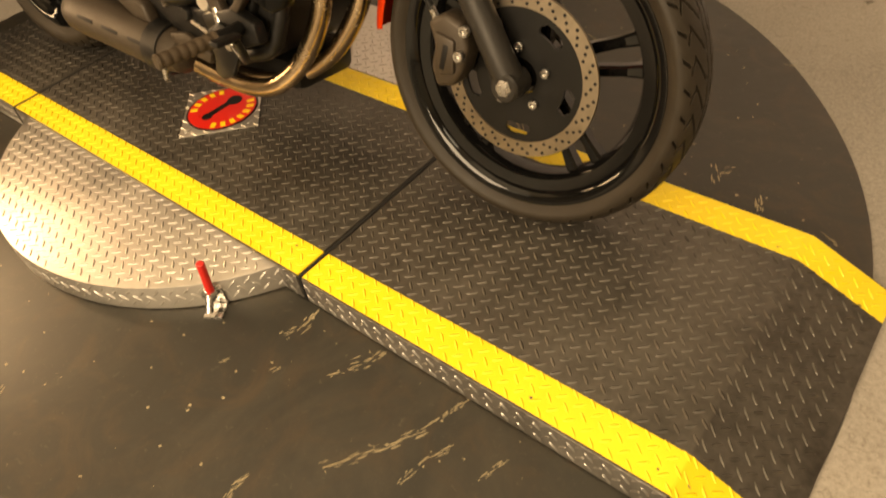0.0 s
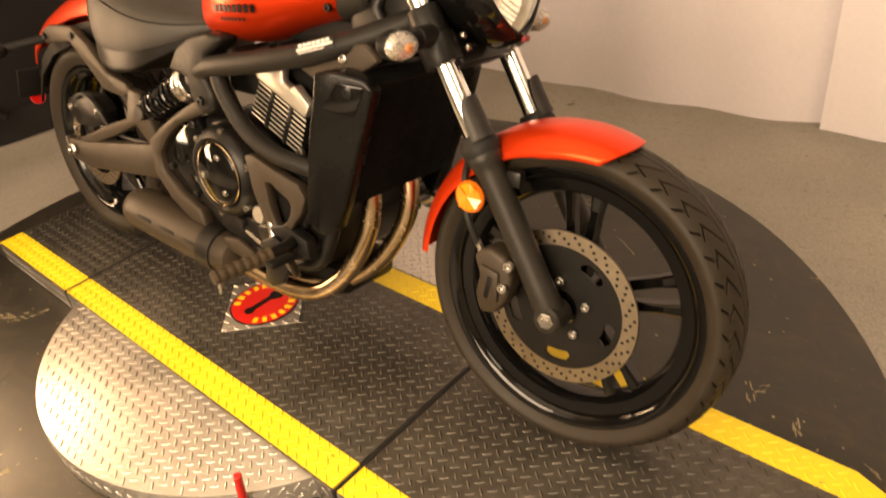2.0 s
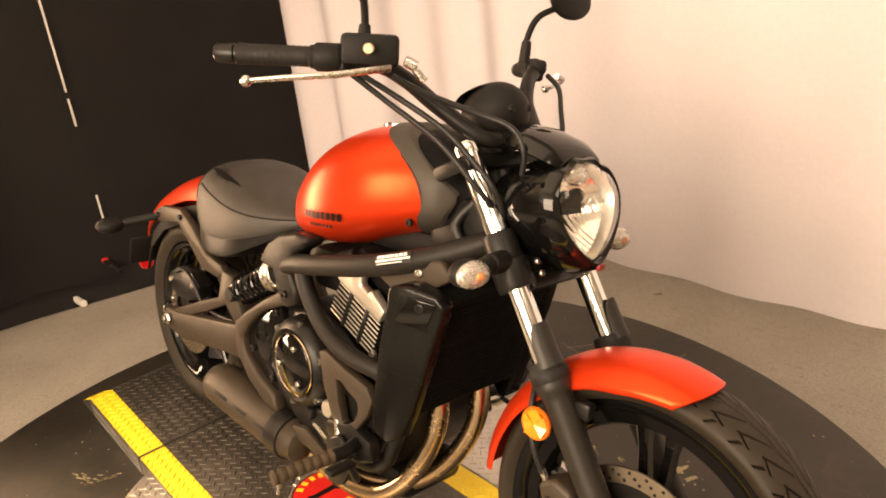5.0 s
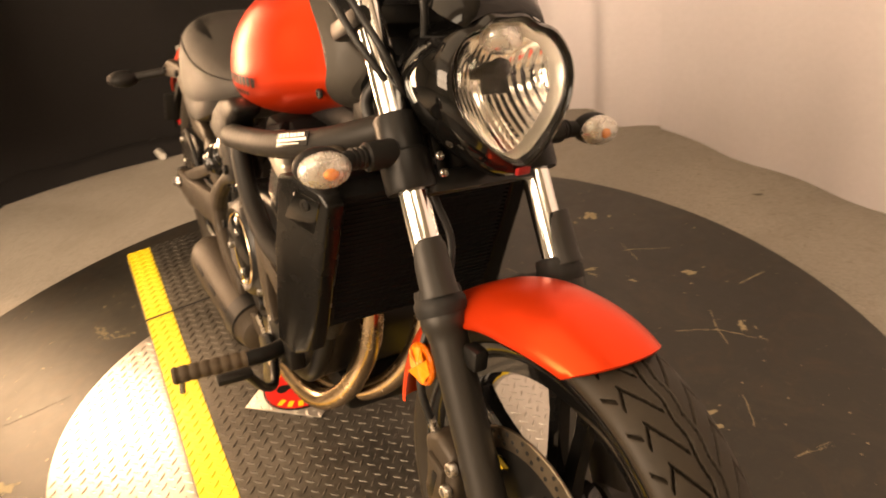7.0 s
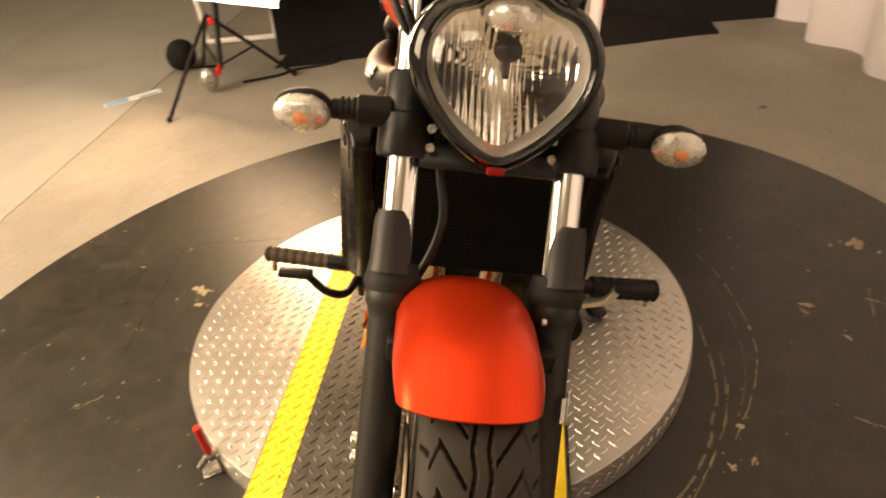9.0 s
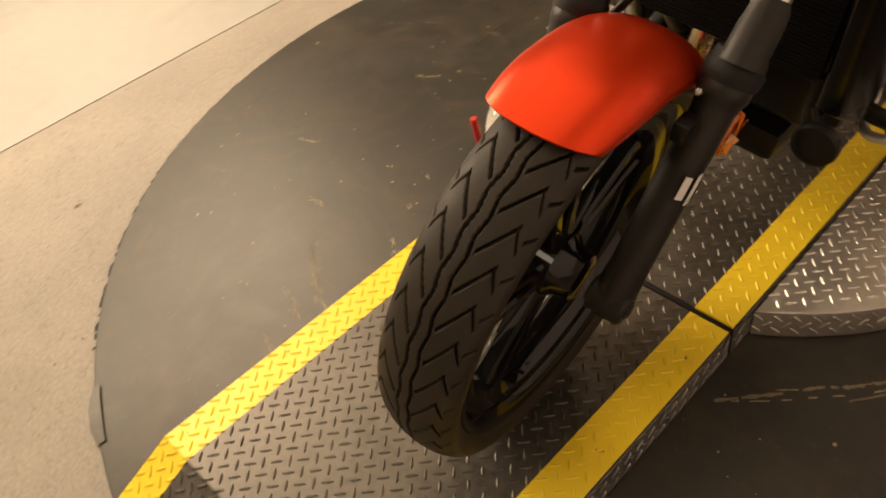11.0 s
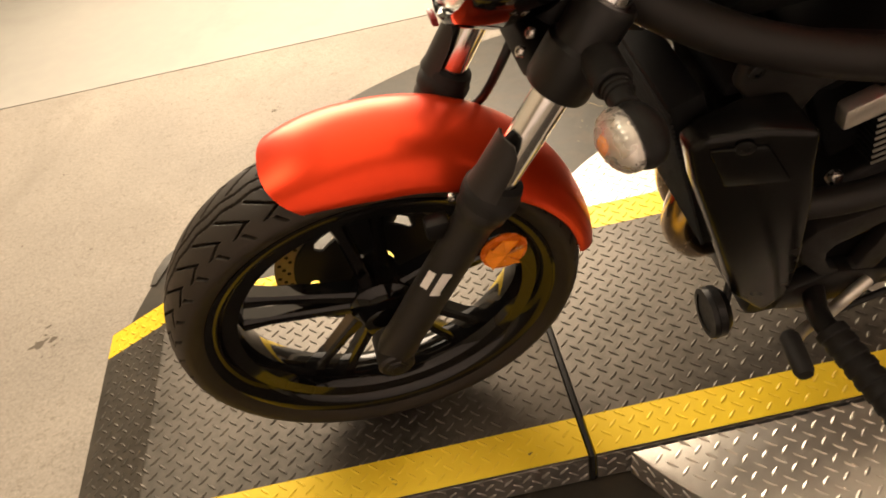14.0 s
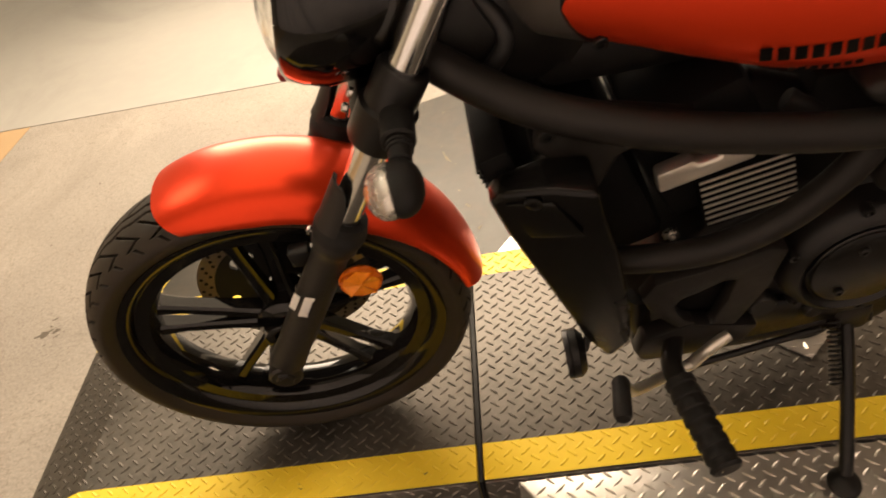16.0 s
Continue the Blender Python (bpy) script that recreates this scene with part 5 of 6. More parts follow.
part("toe_peg", lathe([(0, 0), (0.008, 0), (0.012, 0.006), (0.012, 0.056), (0.009, 0.062), (0, 0.062)], 20, along((-0.480, 0.268, 0.378), (-0.468, 0.330, 0.384))), M_RUBBER, bike, "black rubber toe peg")
part("shift_rod", rod((-0.60, 0.20, 0.26), (-0.80, 0.175, 0.262), 0.0055), M_SATIN, bike)
stand = part("side_stand", join(tube([(-0.862, 0.140, 0.225), (-0.850, 0.20, 0.175), (-0.832, 0.27, 0.115), (-0.815, 0.325, 0.075)], 0.013, 14, flat=0.8), block((-0.862, 0.135, 0.235), (0.06, 0.04, 0.06), 0.01),
                                ball((-0.808, 0.335, 0.074), (0.050, 0.052, 0.020))), M_SATIN, bike, "black side stand, folded out")
part("stand_spring", helix(Vector((-0.835, 0.15, 0.24)), Vector((-0.825, 0.22, 0.165)), 0.008, 0.002, 14), M_SATIN, stand)

# ---- headlight, meter, bars ----
SHIELD = [(0, 0.066), (0.022, 0.066), (0.040, 0.056), (0.064, 0.047), (0.082, 0.022), (0.085, -0.006), (0.074, -0.036), (0.050, -0.066), (0.026, -0.086), (0.009, -0.095)]
SHIELD = SHIELD + [(0, -0.097)] + [(-y, z) for y, z in reversed(SHIELD[1:])]


def shield_ring(scale, x, dz=0.0, tall=1.0):
    pts = [Vector((0, y, z)) for y, z in SHIELD]
    n, out = len(pts), []
    for i in range(n):
        a, b, c, d = (pts[(i + k) % n] for k in (-1, 0, 1, 2))
        for t in (0, 0.25, 0.5, 0.75):
            out.append(0.5 * (2 * b + (c - a) * t + (2 * a - 5 * b + 4 * c - d) * t * t + (3 * b - a - 3 * c + d) * t ** 3))
    tilt = Matrix.Translation((-0.185, 0, 0.862)) @ Matrix.Rotation(radians(-14), 4, "Y")
    return [tilt @ Vector((x, p.y * scale, p.z * scale * tall + dz)) for p in out]


lamp = steered("headlight", loft([shield_ring(0.30, -0.080), shield_ring(0.62, -0.062), shield_ring(0.90, -0.020), shield_ring(1.0, 0.002), shield_ring(1.03, 0.014), shield_ring(1.10, 0.018), shield_ring(1.19, 0.012), shield_ring(1.24, -0.006), shield_ring(1.27, -0.035), shield_ring(1.20, -0.075, 0.006), shield_ring(1.0, -0.12, 0.016), shield_ring(0.62, -0.16, 0.024)]), M_GLOSS, bike, "gloss black headlight nacelle", 50)
LENS = [(1.02, 0.010), (0.98, 0.019), (0.80, 0.030), (0.5, 0.038), (0.2, 0.041), (0.02, 0.0415), (0.02, 0.0390), (0.2, 0.0385), (0.5, 0.0355), (0.8, 0.0275), (0.96, 0.0165), (1.0, 0.009), (1.02, 0.010)]
glass_lens = part("lens", loft([shield_ring(k, x) for k, x in LENS], False), M_GLASS, lamp, "clear shield-shaped headlight lens", STEER, 60)
glass_lens.visible_shadow = False
HL = Matrix.Translation((-0.185, 0, 0.862)) @ Matrix.Rotation(radians(-14), 4, "Y")


def reflector_bowl():
    """A deep bowl with upright flutes and a plain border."""
    bm = bmesh.new()
    rings, n = [], 192
    base = shield_ring(1.0, 0.0)
    inv = HL.inverted()
    flat = [inv @ p for p in base]
    m = len(flat)
    for k in range(40):
        t = k / 39
        sc = 0.93 * (1 - t) + 0.03 * t
        ring = []
        for i in range(n):
            q = i * m / n
            p = flat[int(q) % m].lerp(flat[(int(q) + 1) % m], q % 1)
            y, z = p.y * sc, p.z * sc
            deep = -0.012 - 0.058 * (1 - (sc / 0.93) ** 2)
            groove = abs((y * 118 + 3.0 * z) % 1.0 - 0.5) * 2
            deep += 0.0026 * (groove - 0.5) * (1 if z < 0.035 else 0.3)
            ring.append(bm.verts.new(HL @ Vector((deep, y, z))))
        rings.append(ring)
    for a, b in zip(rings, rings[1:]):
        for i in range(n):
            bm.faces.new((a[i], a[(i + 1) % n], b[(i + 1) % n], b[i]))
    bm.faces.new(rings[-1])
    return bm


M_MIRROR = pbr("aluminised_reflector", (0.93, 0.92, 0.90), 0.13, metal=1.0, var=0.03, rough_var=0.03)
bowl = part("reflector", reflector_bowl(), M_MIRROR, lamp, "bright fluted reflector", STEER, 25)
part("reflector_border", loft([shield_ring(1.0, 0.010), shield_ring(0.97, 0.006), shield_ring(0.93, -0.011), shield_ring(0.925, -0.014)], False), M_SILVER, lamp, "plain silver border of the reflector", STEER, 60)
part("bulb_shield", join(rod(Vector((-0.070, 0, 0.014)), Vector((-0.012, 0, 0.014)), 0.011), ball((-0.012, 0, 0.014), (0.026, 0.032, 0.028)), block((-0.03, 0, -0.006), (0.05, 0.008, 0.022), 0.003)), M_GLOSS, lamp, "dark bulb shield", STEER @ HL)
part("parking_lamp", ball((-0.006, 0, 0.050), (0.034, 0.062, 0.040)), M_SIGNAL, lamp, "smooth silver dome above the bulb", STEER @ HL, 60)
part("red_trim", prism([(0.018, -0.108), (0.026, -0.108), (0.022, -0.118), (0.014, -0.118)], -0.010, 0.010, 0.002), M_DEEP_RED, lamp, "", STEER @ HL)
cowl_top = steered("headlight_cowl", loft([[Vector((x, y * w, z + h * (1 - (y * 1.0) ** 2) ** 0.5)) for y in [-1 + k / 8 for k in range(17)]] + [Vector((x, y * w * 0.95, z - 0.004 + h * 0.9 * (1 - y * y) ** 0.5)) for y in [1 - k / 8 for k in range(17)]]
                                     for x, z, w, h in ((-0.195, 0.925, 0.062, 0.022), (-0.225, 0.938, 0.080, 0.030), (-0.270, 0.950, 0.078, 0.034), (-0.315, 0.955, 0.066, 0.034), (-0.350, 0.952, 0.052, 0.026))]), M_GLOSS, bike, "gloss black cowl over the headlight", 60)
meter = steered("meter", join(ball((-0.392, 0, 0.998), (0.135, 0.128, 0.118), Matrix.Rotation(radians(-35), 4, "Y"), 32), block((-0.372, 0, 0.945), (0.04, 0.05, 0.05), 0.01)), M_PLASTIC, bike, "round black instrument pod", 60)
for y in (-0.025, 0.022):
    part("bolt", bolt((-0.338, y, 1.012), (1, 0, 0.5), 0.007, 0.008), M_RUBBER, meter, "", STEER)
part("meter_face", lathe([(0, 0.004), (0.050, 0.004), (0.054, 0), (0, 0)], 32, along((-0.432, 0, 1.030), (-0.48, 0, 1.11))), M_GLOSS, meter, "", STEER)

BAR = [(-0.335, 0, 0.958), (-0.338, -0.05, 0.958), (-0.360, -0.085, 0.966), (-0.420, -0.130, 1.015), (-0.455, -0.175, 1.058), (-0.480, -0.225, 1.082), (-0.545, -0.300, 1.088), (-0.668, -0.408, 1.088)]
bar = steered("handlebar", join(tube([(x, -y, z) for x, y, z in reversed(BAR[1:])] + BAR, 0.0148, 16)), M_SATIN, bike, "black wide swept handlebar")
for s in (-1, 1):
    a, b = Vector((-0.545, s * 0.300, 1.088)), Vector((-0.662, s * 0.403, 1.088))
    d = (b - a).normalized()
    ribs = [(0.013, 0), (0.019, 0.0), (0.020, 0.006)]
    for k in range(11):
        ribs += [(0.0168, 0.010 + 0.010 * k), (0.0176, 0.014 + 0.010 * k), (0.0176, 0.017 + 0.010 * k)]
    ribs += [(0.019, 0.124), (0.019, 0.130), (0.013, 0.130)]
    part("grip", lathe(ribs, 24, along(a, b)), M_RUBBER, bar, "ribbed black rubber grip", STEER)
    part("bar_end", lathe([(0, 0.035), (0.013, 0.035), (0.0165, 0.031), (0.0175, 0.002), (0.014, 0), (0, 0)], 24, along(b + d * -0.02, b + d)), M_SATIN, bar, "", STEER)
    part("switch_housing", join(lathe([(0, 0), (0.021, 0), (0.024, 0.004), (0.024, 0.042), (0.021, 0.046), (0, 0.046)], 24, along(a - d * 0.046, a)), block(a - d * 0.05 + Vector((0, 0, -0.004)), (0.03, 0.03, 0.045), 0.008)), M_PLASTIC, bar, "", STEER)
    res = part("brake_reservoir" if s < 0 else "clutch_perch", block(Vector((-0.478, s * 0.236, 1.103 if s < 0 else 1.092)), (0.098, 0.050, 0.052) if s < 0 else (0.05, 0.035, 0.03), 0.009, Matrix.Rotation(radians(-s * 49), 4, "Z")), M_PLASTIC, bar, "black reservoir", STEER)
    part("lever", join(tube([(-0.428, s * 0.235, 1.074), (-0.440, s * 0.275, 1.068), (-0.475, s * 0.315, 1.060), (-0.530, s * 0.370, 1.052), (-0.578, s * 0.408, 1.045)], 0.0075, 12, r_end=0.0055, flat=0.75), ball((-0.582, s * 0.411, 1.0445), (0.020, 0.020, 0.020))), M_STEEL, bar, "bright metal hand lever", STEER)
    away = Matrix.Translation((-0.058, 0, 0))
    stem = part("mirror", join(tube([(-0.450, s * 0.225, 1.10), (-0.446, s * 0.226, 1.15), (-0.435, s * 0.245, 1.195), (-0.42, s * 0.30, 1.222)], 0.0068), ball((-0.415, s * 0.335, 1.236), (0.030, 0.150, 0.080))), M_PLASTIC, bar, "black mirror on a thin stem", STEER @ away)
    part("stem_boot", lathe([(0.007, 0), (0.012, 0.0), (0.0115, 0.03), (0.010, 0.045), (0.007, 0.047)], 18, along((-0.450, s * 0.225, 1.10), (-0.446, s * 0.226, 1.15)), closed=True), M_RUBBER, stem, "rubber boot", STEER @ away)
    part("mirror_glass", ball((-0.424, s * 0.335, 1.236), (0.016, 0.134, 0.066)), M_CHROME, stem, "", STEER @ away)
    gx, gz, gy = (-0.014, -0.004, 0.010) if s > 0 else (0.0, 0.0, 0.004)
    stalk = steered("front_turn_signal", join(ball((gx - 0.246, s * (0.222 + gy), gz + 0.762), (0.047, 0.071, 0.048)), rod((gx - 0.252, s * 0.12, gz + 0.765), (gx - 0.250, s * (0.160 + gy), gz + 0.764), 0.019), rod((gx - 0.250, s * (0.155 + gy), gz + 0.764), (gx - 0.249, s * (0.190 + gy), gz + 0.763), 0.0125)), M_PLASTIC, bike, "front turn signal on a short stalk")
    for k in range(4):
        part("stalk_rib", lathe([(0.010, 0), (0.0145, 0.001), (0.0145, 0.004), (0.010, 0.005)], 18, along((gx - 0.250, s * (0.158 + 0.007 * k), gz + 0.764), (gx - 0.250, s * 0.3, gz + 0.764)), closed=True), M_RUBBER, stalk, "", STEER)
    lens = part("lens", ball((gx - 0.2315, s * (0.2225 + gy), gz + 0.762), (0.046, 0.069, 0.0455)), M_CLEAR_LENS, stalk, "clear ribbed turn signal lens", STEER)
    part("signal_reflector", ball((gx - 0.2335, s * (0.2225 + gy), gz + 0.762), (0.034, 0.065, 0.0425)), M_SIGNAL, lens, "bright reflector behind the lens", STEER)
    part("bulb", ball((gx - 0.2165, s * (0.222 + gy), gz + 0.761), (0.012, 0.018, 0.014)), M_AMBER, lens, "amber bulb", STEER)

# brake caliper and its hose
CAL = [(-0.150, 0.392), (-0.115, 0.412), (-0.080, 0.398), (-0.066, 0.355), (-0.078, 0.312), (-0.098, 0.282), (-0.132, 0.276), (-0.144, 0.312), (-0.136, 0.352)]
caliper = steered("brake_caliper", join(prism(CAL, -0.125, -0.074, 0.010, 3), prism([(-0.130, 0.380), (-0.090, 0.370), (-0.090, 0.310), (-0.122, 0.302)], -0.132, -0.120, 0.005)), M_GREY, bike, "dark grey brake caliper")
for x, z in ((-0.080, 0.345), (-0.070, 0.390)):
    part("bolt", bolt((x, -0.126, z), (0, -1, 0), 0.010, 0.010), M_STEEL, caliper, "", STEER)
part("mark", block((-0.110, -0.1325, 0.338), (0.010, 0.001, 0.045), 0.0003, Matrix.Rotation(radians(12), 4, "Y")), M_SATIN, caliper, "plain bar of a mark", STEER)
part("banjo", join(rod((-0.136, -0.118, 0.386), (-0.136, -0.098, 0.386), 0.008), tube([(-0.138, -0.11, 0.392), (-0.148, -0.115, 0.415)], 0.0065)), M_STEEL, caliper, "bright hose fitting", STEER)
steered("brake_hose", tube([(-0.146, -0.115, 0.410), (-0.165, -0.122, 0.46), (-0.185, -0.105, 0.52), (-0.200, -0.066, 0.575), (-0.222, -0.046, 0.64), (-0.258, -0.056, 0.70), (-0.300, -0.050, 0.78)], 0.0060, 10), M_CABLE, bike, "black brake hose")
part("emblem", lathe([(0, 0.003), (0.008, 0.003), (0.010, 0)], 20, along((-0.452, -0.262, 1.104), (-0.40, -0.32, 1.108))), M_BRONZE, bar, "small round plate on the reservoir", STEER)
part("banjo", join(rod((-0.425, -0.205, 1.088), (-0.410, -0.190, 1.078), 0.010), tube([(-0.415, -0.195, 1.078), (-0.400, -0.180, 1.055)], 0.007)), M_STEEL, bar, "bright hose fitting", STEER)
CABLES = [[(-0.430, -0.228, 1.062), (-0.400, -0.175, 1.035), (-0.340, -0.110, 1.005), (-0.285, -0.085, 0.985), (-0.258, -0.080, 0.945), (-0.270, -0.070, 0.880)],
          [(-0.500, -0.255, 1.070), (-0.455, -0.200, 1.030), (-0.380, -0.150, 0.975), (-0.320, -0.130, 0.920), (-0.285, -0.110, 0.870), (-0.290, -0.070, 0.800)],
          [(-0.505, -0.260, 1.066), (-0.460, -0.205, 1.015), (-0.385, -0.158, 0.955), (-0.325, -0.138, 0.895), (-0.295, -0.105, 0.840), (-0.310, -0.06, 0.78)],
          [(-0.450, 0.235, 1.075), (-0.395, 0.200, 1.050), (-0.350, 0.150, 1.010), (-0.315, 0.110, 0.960), (-0.300, 0.07, 0.88), (-0.33, 0.05, 0.80)]]
for line in CABLES:
    steered("cable", tube(line, 0.0052, 10), M_CABLE, bike, "black control cable")
part("head_stock", join(tube([(-0.262, 0, 0.70), (-0.365, 0, 0.90)], 0.032, 20), block((-0.405, 0, 0.785), (0.17, 0.15, 0.13), 0.02)), M_SATIN, bike)
for s in (-1, 1):
    part("wiring", tube([(-0.36, s * 0.05, 0.86), (-0.40, s * 0.085, 0.80), (-0.37, s * 0.08, 0.74), (-0.42, s * 0.09, 0.72)], 0.010, 10), M_CABLE, bike)
# warning label on the frame tube, asset tag on the fork
LABEL = Matrix.Translation((-0.475, -0.1742, 0.7318)) @ Matrix.Rotation(radians(13.8), 4, "Z") @ Matrix.Rotation(radians(-15.5), 4, "Y") @ Matrix.Rotation(radians(-25), 4, "X")
part("frame_label", block((0, 0, 0), (0.088, 0.0014, 0.022), 0.0004), M_SATIN, bike, "dark label with white bars", LABEL)
for x, dz, w, h in ((0, -0.001, 0.082, 0.0042), (-0.008, -0.0072, 0.060, 0.0018)) + tuple((-0.033 + 0.0105 * k, 0.0062, 0.0078, 0.0056) for k in range(7)):
    part("label_bar", block((x, -0.0012, dz), (w, 0.0010, h), 0), M_WHITE_LABEL, bike, "white bar", LABEL, smooth=0)
tag_m = Matrix.Translation(fork(0.185, 0.102)) @ Matrix.Rotation(-RAKE, 4, "Y")
tag = part("asset_tag", block((0.012, 0.0265, 0), (0.014, 0.002, 0.042), 0.0008), M_WHITE_LABEL, bike, "small white tag with dark bars", STEER @ tag_m)
part("tag_bar", block((0.006, 0.0285, 0), (0.0015, 0.0015, 0.030), 0), M_SATIN, tag, "", STEER @ tag_m, 0)
part("tag_bar", block((0.028, 0.0190, 0.0), (0.010, 0.0015, 0.030), 0, Matrix.Rotation(radians(-38), 4, "Z")), M_WHITE_LABEL, tag, "", STEER @ tag_m, 0)

# ---- small things on the turntable ----
clamp = thing("toggle_clamp", "steel locking clamp with a red handle on the turntable edge", "clamp", Matrix.Translation((-0.150, -0.418, 0.008)) @ Matrix.Rotation(radians(-58), 4, "Z"))
part("bracket", join(slab(-0.012, 0.038, -0.020, 0.020, 0.0, 0.006, 0.001), slab(-0.004, 0.002, -0.022, 0.022, 0.0, 0.052, 0.001)), M_STEEL, clamp, "bent steel bracket")
part("collar", rod((-0.03, 0, 0.046), (0.020, 0, 0.046), 0.016), M_STEEL, clamp)
part("plunger", rod((0.015, 0, 0.046), (0.040, 0, 0.020), 0.008), M_STEEL, clamp)
part("handle", rod((0.012, 0.004, 0.052), (0.016, 0.016, 0.142), 0.0085), M_LEVER_RED, clamp, "red plastic handle")


def sticker():
    """The emblem plate in the middle of the track: red disc, black ring, yellow blocks in two arcs."""
    base = thing("emblem_plate", "square tread-plate emblem with a red disc and yellow blocks", "sign", Matrix.Translation((-0.610, -0.008, H + 0.002)) @ Matrix.Rotation(radians(45), 4, "Z"))
    part("plate", slab(-0.100, 0.100, -0.100, 0.100, 0.0, 0.003, 0.0008), M_ALU, base)
    tagged(part("tread_lugs", lugs((-0.094, -0.094, 0.003), EX, EY, EZ, lambda a, b: math.hypot(a - 0.094, b - 0.094) > 0.098, 13, 13), M_ALU, base, smooth=0), kind="stuff")
    up = Matrix.Rotation(radians(90), 4, "X")
    part("border", lathe([(0, 0.0030), (0.094, 0.0030), (0.094, 0.0046), (0.093, 0.0050), (0, 0.0050)], 64, Matrix.Rotation(radians(90), 4, "X")), M_SATIN, base, "black ring")
    part("disc", lathe([(0, 0.0050), (0.089, 0.0050), (0.089, 0.0056), (0, 0.0056)], 64, up), M_DECAL_RED, base, "red disc")
    for mid, span, n in ((-45, 112, 7), (135, 76, 5)):
        for k in range(n):
            a = radians(mid - span / 2 + span * k / (n - 1))
            blk = block((0, 0, 0.0062), (0.0125, 0.019, 0.0012), 0.0003)
            blk.transform(Matrix.Rotation(a, 4, "Z") @ Matrix.Translation((0.075, 0, 0)) @ Matrix.Rotation(radians(90), 4, "Z"))
            part("letter_block", blk, M_DECAL_YELLOW, base, "yellow block", smooth=0)
    blob = join(lathe([(0, 0.0058), (0.020, 0.0058), (0.020, 0.0068), (0, 0.0068)], 20, Matrix.Translation((0.030, 0.028, 0)) @ up), lathe([(0, 0.0058), (0.014, 0.0058), (0.014, 0.0068), (0, 0.0068)], 20, Matrix.Translation((-0.036, -0.030, 0)) @ up),
                block((-0.002, 0.002, 0.0064), (0.082, 0.017, 0.001), 0, Matrix.Rotation(radians(42), 4, "Z")))
    part("silhouette", blob, M_SATIN, base, "plain black shape", smooth=0)
    for ob in base.children:
        if ob.name.split(".")[0] in ("border", "disc", "silhouette"):
            for v in ob.data.vertices:
                v.co.z = abs(v.co.z)


sticker()


def scuff(name, pts, width, label, seed, material):
    """A ragged pale scrape in the board's paint, laid over it as thin flakes."""
    rnd = random.Random(seed)
    line = smooth_line([(x, y, 0) for x, y in pts], 14)
    bm = bmesh.new()
    total = sum((b - a).length for a, b in zip(line, line[1:]))
    n = int(total / 0.0035)
    for i in range(n):
        if rnd.random() < 0.35:
            continue
        k = min(len(line) - 2, int(i / n * (len(line) - 1)))
        p = line[k].lerp(line[k + 1], rnd.random())
        d = (line[k + 1] - line[k]).normalized()
        s = Vector((-d.y, d.x, 0))
        c = p + s * rnd.gauss(0, width * 0.35)
        ln, wd = rnd.uniform(0.003, 0.016), rnd.uniform(0.0006, 0.0006 + width * 0.10)
        m = rnd.randint(5, 8)
        ring = [c + d * (ln * math.cos(a) * rnd.uniform(0.6, 1.1)) + s * (wd * math.sin(a) * rnd.uniform(0.5, 1.2)) + Vector((0, 0, 0.0084)) for a in (6.2832 * q / m for q in range(m))]
        bm.faces.new([bm.verts.new(q) for q in ring])
    return tagged(part(name, bm, material, turntable, label, Matrix.Translation(-TABLE), smooth=0), kind="stuff")


SCUFFS = [([(0.035, -0.318), (0.040, -0.360), (0.030, -0.402)], 0.020), ([(0.215, -0.318), (0.205, -0.360), (0.165, -0.412)], 0.016), ([(0.416, -0.315), (0.390, -0.400), (0.336, -0.491), (0.300, -0.550)], 0.013),
          ([(0.45, -0.40), (0.43, -0.44), (0.42, -0.50)], 0.008), ([(0.54, -0.36), (0.52, -0.42)], 0.008), ([(0.08, -0.45), (0.07, -0.47)], 0.010), ([(-0.02, -0.50), (-0.03, -0.51)], 0.008),
          
          
          ([(0.20, -0.64), (0.197, -0.66), (0.205, -0.69)], 0.010), ([(0.48, 0.94), (0.50, 0.95)], 0.016), ([(0.40, 0.52), (0.42, 0.54)], 0.020), ([(0.52, 0.47), (0.54, 0.50)], 0.018),
          ([(-0.66, 0.89), (-0.64, 0.90)], 0.015), ([(-0.30, 0.90), (-0.24, 0.98), (-0.14, 1.04)], 0.006), ([(-0.70, 1.05), (-0.62, 1.16)], 0.006), ([(0.15, 0.80), (0.17, 0.88)], 0.008), ([(-1.05, -0.42), (-1.12, -0.36)], 0.014), ([(-1.25, -0.36), (-1.30, -0.42), (-1.38, -0.46)], 0.03),
          ([(-0.35, -0.80), (-0.32, -0.86)], 0.008), ([(0.05, -0.85), (0.07, -0.92)], 0.008), ([(0.30, 0.70), (0.32, 0.74)], 0.012), ([(0.525, 0.435), (0.492, 0.499)], 0.022), ([(0.637, 0.395), (0.617, 0.440)], 0.026), ([(0.796, 0.381), (0.765, 0.392)], 0.014)]
for i, (pts, w) in enumerate(SCUFFS):
    scuff("paint_scrape", pts, w, "pale scrape in the black paint", 40 + i, M_SCRAPE)


